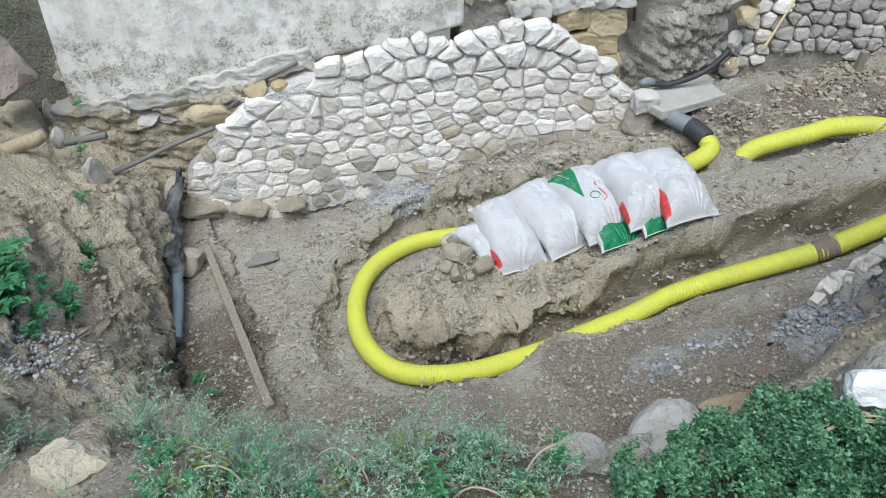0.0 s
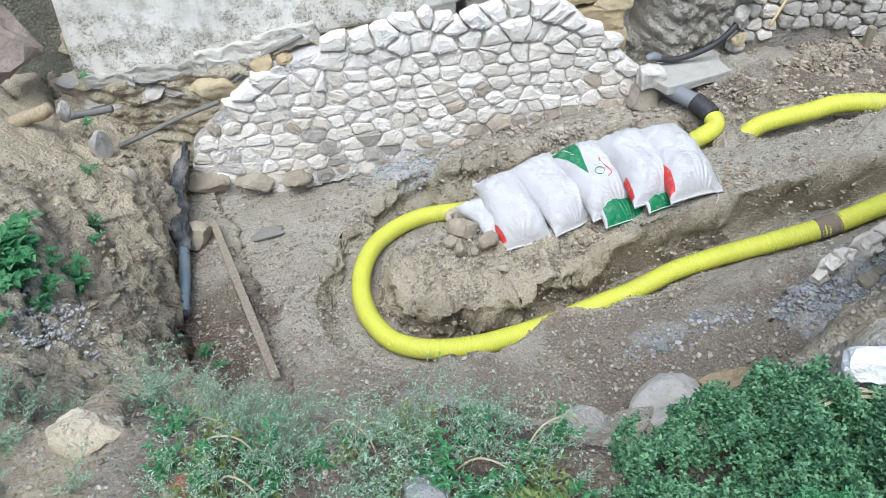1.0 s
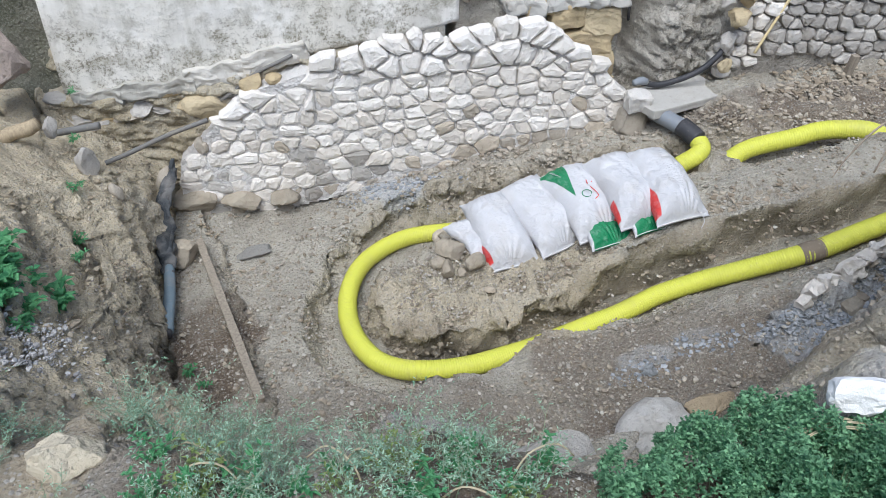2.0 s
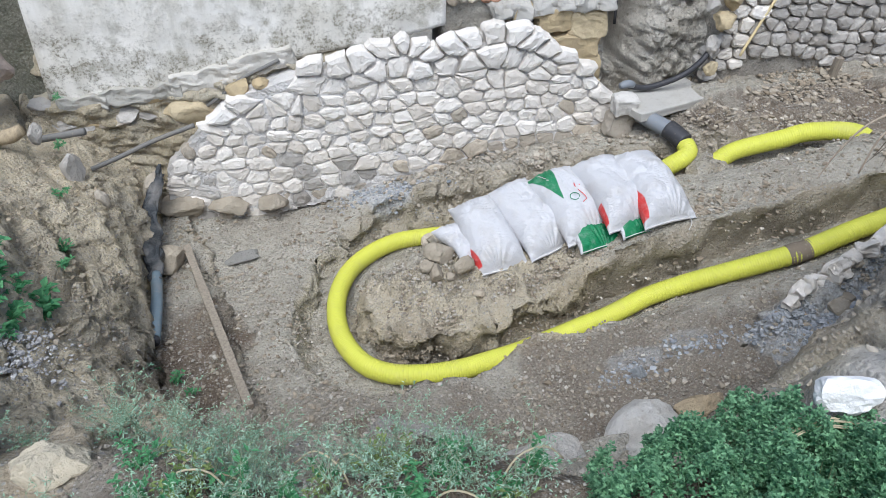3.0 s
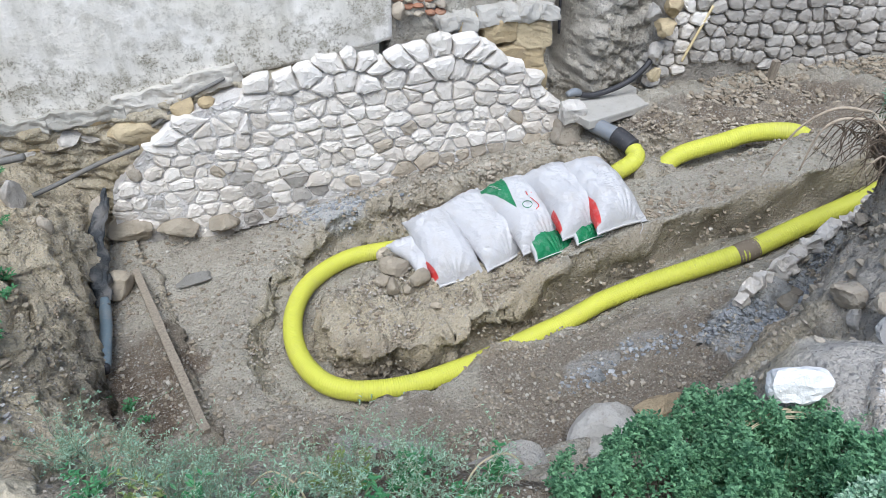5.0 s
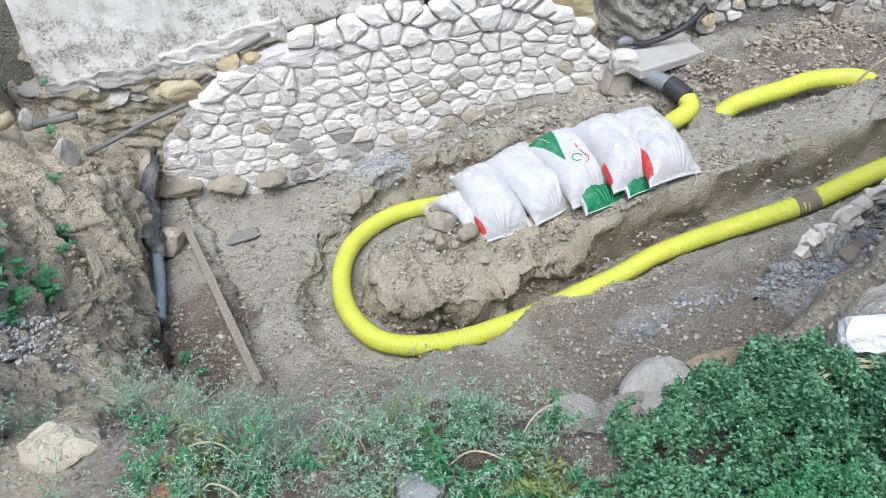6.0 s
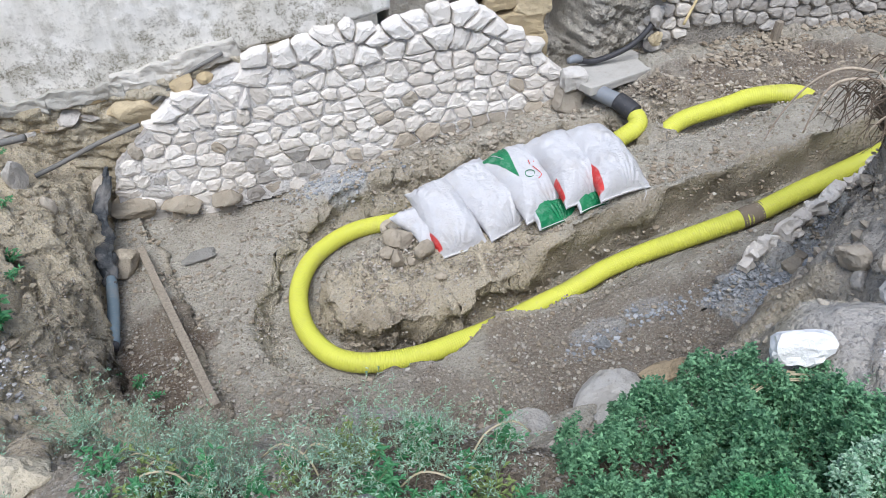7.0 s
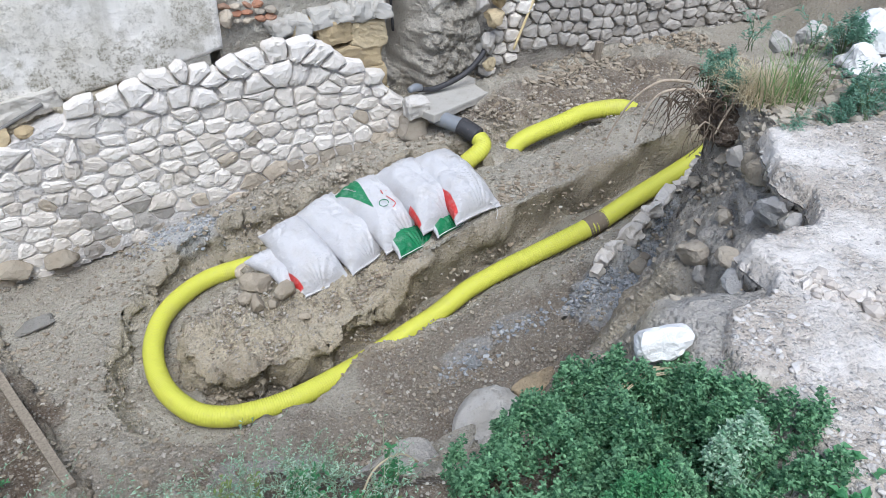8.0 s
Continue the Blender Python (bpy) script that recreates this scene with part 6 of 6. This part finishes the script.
# ---------------------------------------------------------------- roots hanging from the overhang
def build_roots():
    rnd = random.Random(12)
    r = thing("root_clump", pose(2.10, 2.66, 1.81), "tangle of dry roots hanging from the broken road edge", "roots")
    part("soil_ball", rock_mesh("soil_ball", (0.36, 0.40, 0.22), earth("dark_root_soil", (0.17, 0.13, 0.10), (0.11, 0.085, 0.065), (0.05, 0.04, 0.03), 0.2), 5, 6, 4, 0.12), r, "dark overhanging soil", pose(0.17, -0.06, -0.10))
    for k in range(110):
        a = rnd.uniform(math.radians(95), math.radians(300))
        reach, drop = rnd.uniform(0.03, 0.14), rnd.uniform(0.03, 0.24) ** 1.1
        p0 = Vector((0.08 + rnd.uniform(-0.16, 0.16), rnd.uniform(-0.16, 0.18), rnd.uniform(-0.12, 0.06)))
        o = Vector((math.cos(a), math.sin(a), 0))
        pts = [p0, p0 + o * reach * 0.6 + Vector((0, 0, 0.03)), p0 + o * reach + Vector((rnd.uniform(-0.03, 0.03), 0, -drop * 0.35)), p0 + o * reach * 1.1 + Vector((rnd.uniform(-0.05, 0.05), rnd.uniform(-0.05, 0.05), -drop))]
        part("root", tube_mesh("root", [tuple(p) for p in pts], [rnd.uniform(0.002, 0.005), 0.003, 0.002, 0.001], PALE_ROOT if k % 9 == 0 else ROOT, 0.03, 5), r)
    for pts in ([(0.0, 0.1, 0.04), (-0.14, 0.12, 0.05), (-0.24, 0.16, -0.04), (-0.30, 0.2, -0.2), (-0.33, 0.22, -0.34)], [(0.05, 0.0, 0.03), (-0.12, 0.08, 0.02), (-0.2, 0.1, -0.06), (-0.22, 0.12, -0.25)],
                [(0.28, -0.06, 0.06), (0.14, -0.08, 0.03), (0.05, -0.12, -0.04), (0.0, -0.15, -0.10)]):
        part("root", tube_mesh("root", pts, [0.008, 0.007, 0.005, 0.004, 0.002][:len(pts)], PALE_ROOT, 0.02, 7), r, "thick pale root")


build_roots()


# ---------------------------------------------------------------- loose gravel and clods
SCREE = stone("tan_scree", (0.50, 0.45, 0.37), (0.28, 0.24, 0.185), (0.2, 0.165, 0.12), 0.4, 0.006, "island")
BANK_CLOD = stone("ochre_clods", (0.46, 0.40, 0.30), (0.30, 0.25, 0.175), (0.22, 0.18, 0.125), 0.5, 0.012, "island")
def scatter(name, label, category, n, seed, mat, s0, s1, where, lift=0.2, level=None):
    rnd = random.Random(seed)
    bm = bmesh.new()
    bmesh.ops.create_icosphere(bm, subdivisions=1, radius=0.5)
    ball = np.array([v.co[:] for v in bm.verts])
    tris = np.array([[v.index for v in f.verts] for f in bm.faces])
    bm.free()
    xs, ys, ss = [], [], []
    while len(xs) < n:
        x, y = where(rnd)
        xs.append(x)
        ys.append(y)
        ss.append(s0 * (s1 / s0) ** (rnd.random() ** 2.2))
    zs = lie(np.array(xs), np.array(ys)) if level is None else level(np.array(xs))
    verts, faces = [], []
    for x, y, z, s in zip(xs, ys, zs, ss):
        a = rnd.uniform(0, 6.28)
        j = ball * (1 + np.array([[rnd.uniform(-0.4, 0.4)] for _ in ball]))
        j = j * [s * rnd.uniform(0.8, 1.4), s * rnd.uniform(0.7, 1.1), s * rnd.uniform(0.5, 0.85)]
        c, d = math.cos(a), math.sin(a)
        faces.append(tris + len(verts) * len(ball))
        verts.append(np.stack([c * j[:, 0] - d * j[:, 1] + x, d * j[:, 0] + c * j[:, 1] + y, j[:, 2] + z + lift * s], 1))
    return thing(name, pose(0, 0, 0), label, category, data=mesh_of(name, np.vstack(verts), np.vstack(faces), mat, smooth=False), kind="stuff")


def floor_spot(r):
    while True:
        x, y = r.uniform(-1.8, 3.0), r.uniform(2.3, 5.0)
        if r.random() < 0.35 + 0.65 * (grain(np.array([x]), np.array([y]), 0.4, 9)[0] > -0.1):
            return x, y


def near(cx, cy, sx, sy):
    return lambda r: (r.gauss(cx, sx), r.gauss(cy, sy))


scatter("gravel", "loose pale and brown gravel over the pit", "gravel", 15000, 1, GRAVEL, 0.004, 0.030, floor_spot)
scatter("clods", "crumbled soil clods over the pit", "soil", 6000, 2, CLOD, 0.008, 0.036, floor_spot)
scatter("mortar_gravel", "blue-grey mortar gravel on the ledge", "gravel", 170, 3, BLUE_GRAVEL, 0.007, 0.036, near(1.20, 3.02, 0.10, 0.05))
scatter("mortar_gravel", "blue-grey mortar gravel on the ledge", "gravel", 150, 4, BLUE_GRAVEL, 0.007, 0.032, near(1.53, 3.13, 0.10, 0.04))
scatter("mortar_gravel", "grey mortar lumps beside the footing", "gravel", 900, 5, BLUE_GRAVEL, 0.008, 0.034, near(2.05, 3.06, 0.16, 0.06))
scatter("mortar_gravel", "blue-grey spilt mortar by the stone wall", "gravel", 420, 6, BLUE_GRAVEL, 0.010, 0.035, near(-0.30, 4.82, 0.22, 0.06))
scatter("rubble_scree", "loose rubble below the stone walls", "rubble", 2600, 7, SCREE, 0.008, 0.050, lambda r: (r.uniform(-0.3, 3.2), r.uniform(4.72, 5.25)))
scatter("rubble_scree", "loose rubble below the old wall", "rubble", 2800, 23, CLOD, 0.009, 0.055, lambda r: (r.uniform(1.95, 4.2), r.uniform(4.8, 5.55)))
scatter("bank_gravel", "pale gravel on the bank top", "gravel", 800, 8, stone("pale_gravel", (0.60, 0.58, 0.56), (0.26, 0.25, 0.24), (0.3, 0.28, 0.25), 0.3, 0.003, "island"), 0.006, 0.028, near(-1.66, 2.2, 0.075, 0.14))
scatter("bank_clods", "crumbling clods on the earth banks", "soil", 1800, 9, BANK_CLOD, 0.007, 0.040, lambda r: (r.uniform(-2.45, -1.6), r.uniform(2.5, 4.9)), 0.0)
edge, edge_run = spline(MOUND[9:19], 0.02)
scatter("mound_clods", "crumbling clods along the side of the mound", "soil", 1700, 19, CLOD, 0.010, 0.045, lambda r: (lambda q: (q[0] + r.gauss(0, 0.03), q[1] + r.gauss(0.05, 0.08)))(edge[r.randrange(len(edge))]), 0.0)
scatter("bank_clods", "crumbling clods on the road-side bank", "soil", 3000, 10, SCREE, 0.006, 0.034, lambda r: (r.uniform(0.3, 2.6), r.uniform(1.4, 3.0)))
footing = lambda r: (lambda q: (q[0] + 0.55 * q[2], q[1] - 0.85 * q[2]))((lambda i: (crest[i][0], crest[i][1], r.uniform(0.05, 0.27)))(r.randrange(len(crest))))
scatter("mortar_gravel", "grey mortar crumbs on the side of the footing", "gravel", 1700, 44, BLUE_GRAVEL, 0.006, 0.034, footing, 0.1)
scatter("bank_clods", "stones and clods in the dug hole beside the road", "soil", 620, 45, stone("tan_broken_rock", (0.50, 0.45, 0.37), (0.36, 0.315, 0.25), (0.26, 0.215, 0.16), 0.4, 0.01, "island"), 0.010, 0.085, lambda r: (lambda s: (1.80 + 0.65 * s + r.gauss(0.08, 0.07), 2.20 + 0.55 * s + r.gauss(0, 0.16)))(r.random()), 0.0)
scatter("stony_ground", "stones and dry crumbs on the ground beyond the road", "rubble", 900, 33, SCREE, 0.012, 0.085, lambda r: (r.uniform(2.2, 3.9), r.uniform(2.15, 3.3)))
scatter("mound_gravel", "pebbles and crumbs over the mound", "gravel", 3000, 21, GRAVEL, 0.005, 0.026, lambda r: (r.uniform(-0.35, 1.2), r.uniform(3.5, 4.2)), 0.6)
scatter("verge_soil", "stones and soil crumbs in the verge", "gravel", 2400, 11, GRAVEL, 0.003, 0.016, lambda r: (r.uniform(-1.3, 1.1), r.uniform(0.85, 1.5)))


def road_spot(r):
    while True:
        x, y = r.uniform(1.2, 3.0), r.uniform(0.55, 2.1)
        if inside(np.array([x]), np.array([y]), ROAD_RING)[0] > 0.02 and r.random() < 0.25 + 0.75 * (grain(np.array([x]), np.array([y]), 0.3, 19)[0] > 0):
            return x, y


def road_bits():
    return scatter("road_gravel", "loose chalky gravel on the road crust", "gravel", 7000, 12, stone("chalky_gravel", (0.66, 0.63, 0.59), (0.42, 0.39, 0.36), (0.5, 0.46, 0.42), 0.3, 0.003, "island"), 0.003, 0.024,
                road_spot, 0.15, lambda x: 1.885 + 0.012 * x)


road_bits()
scatter("road_rubble", "pale broken stones along the road edge", "rubble", 200, 22, stone("pale_rubble", (0.66, 0.61, 0.55), (0.46, 0.41, 0.36), (0.5, 0.45, 0.4), 0.4, 0.004, "island"), 0.014, 0.05, lambda r: (lambda s: (1.50 + 0.30 * s + abs(r.gauss(0, 0.05)), 1.32 - 0.38 * s + r.gauss(0, 0.05)))(r.random()), 0.1, lambda x: 1.888 + 0.012 * x)
build_stone_wall()
build_far_wall()
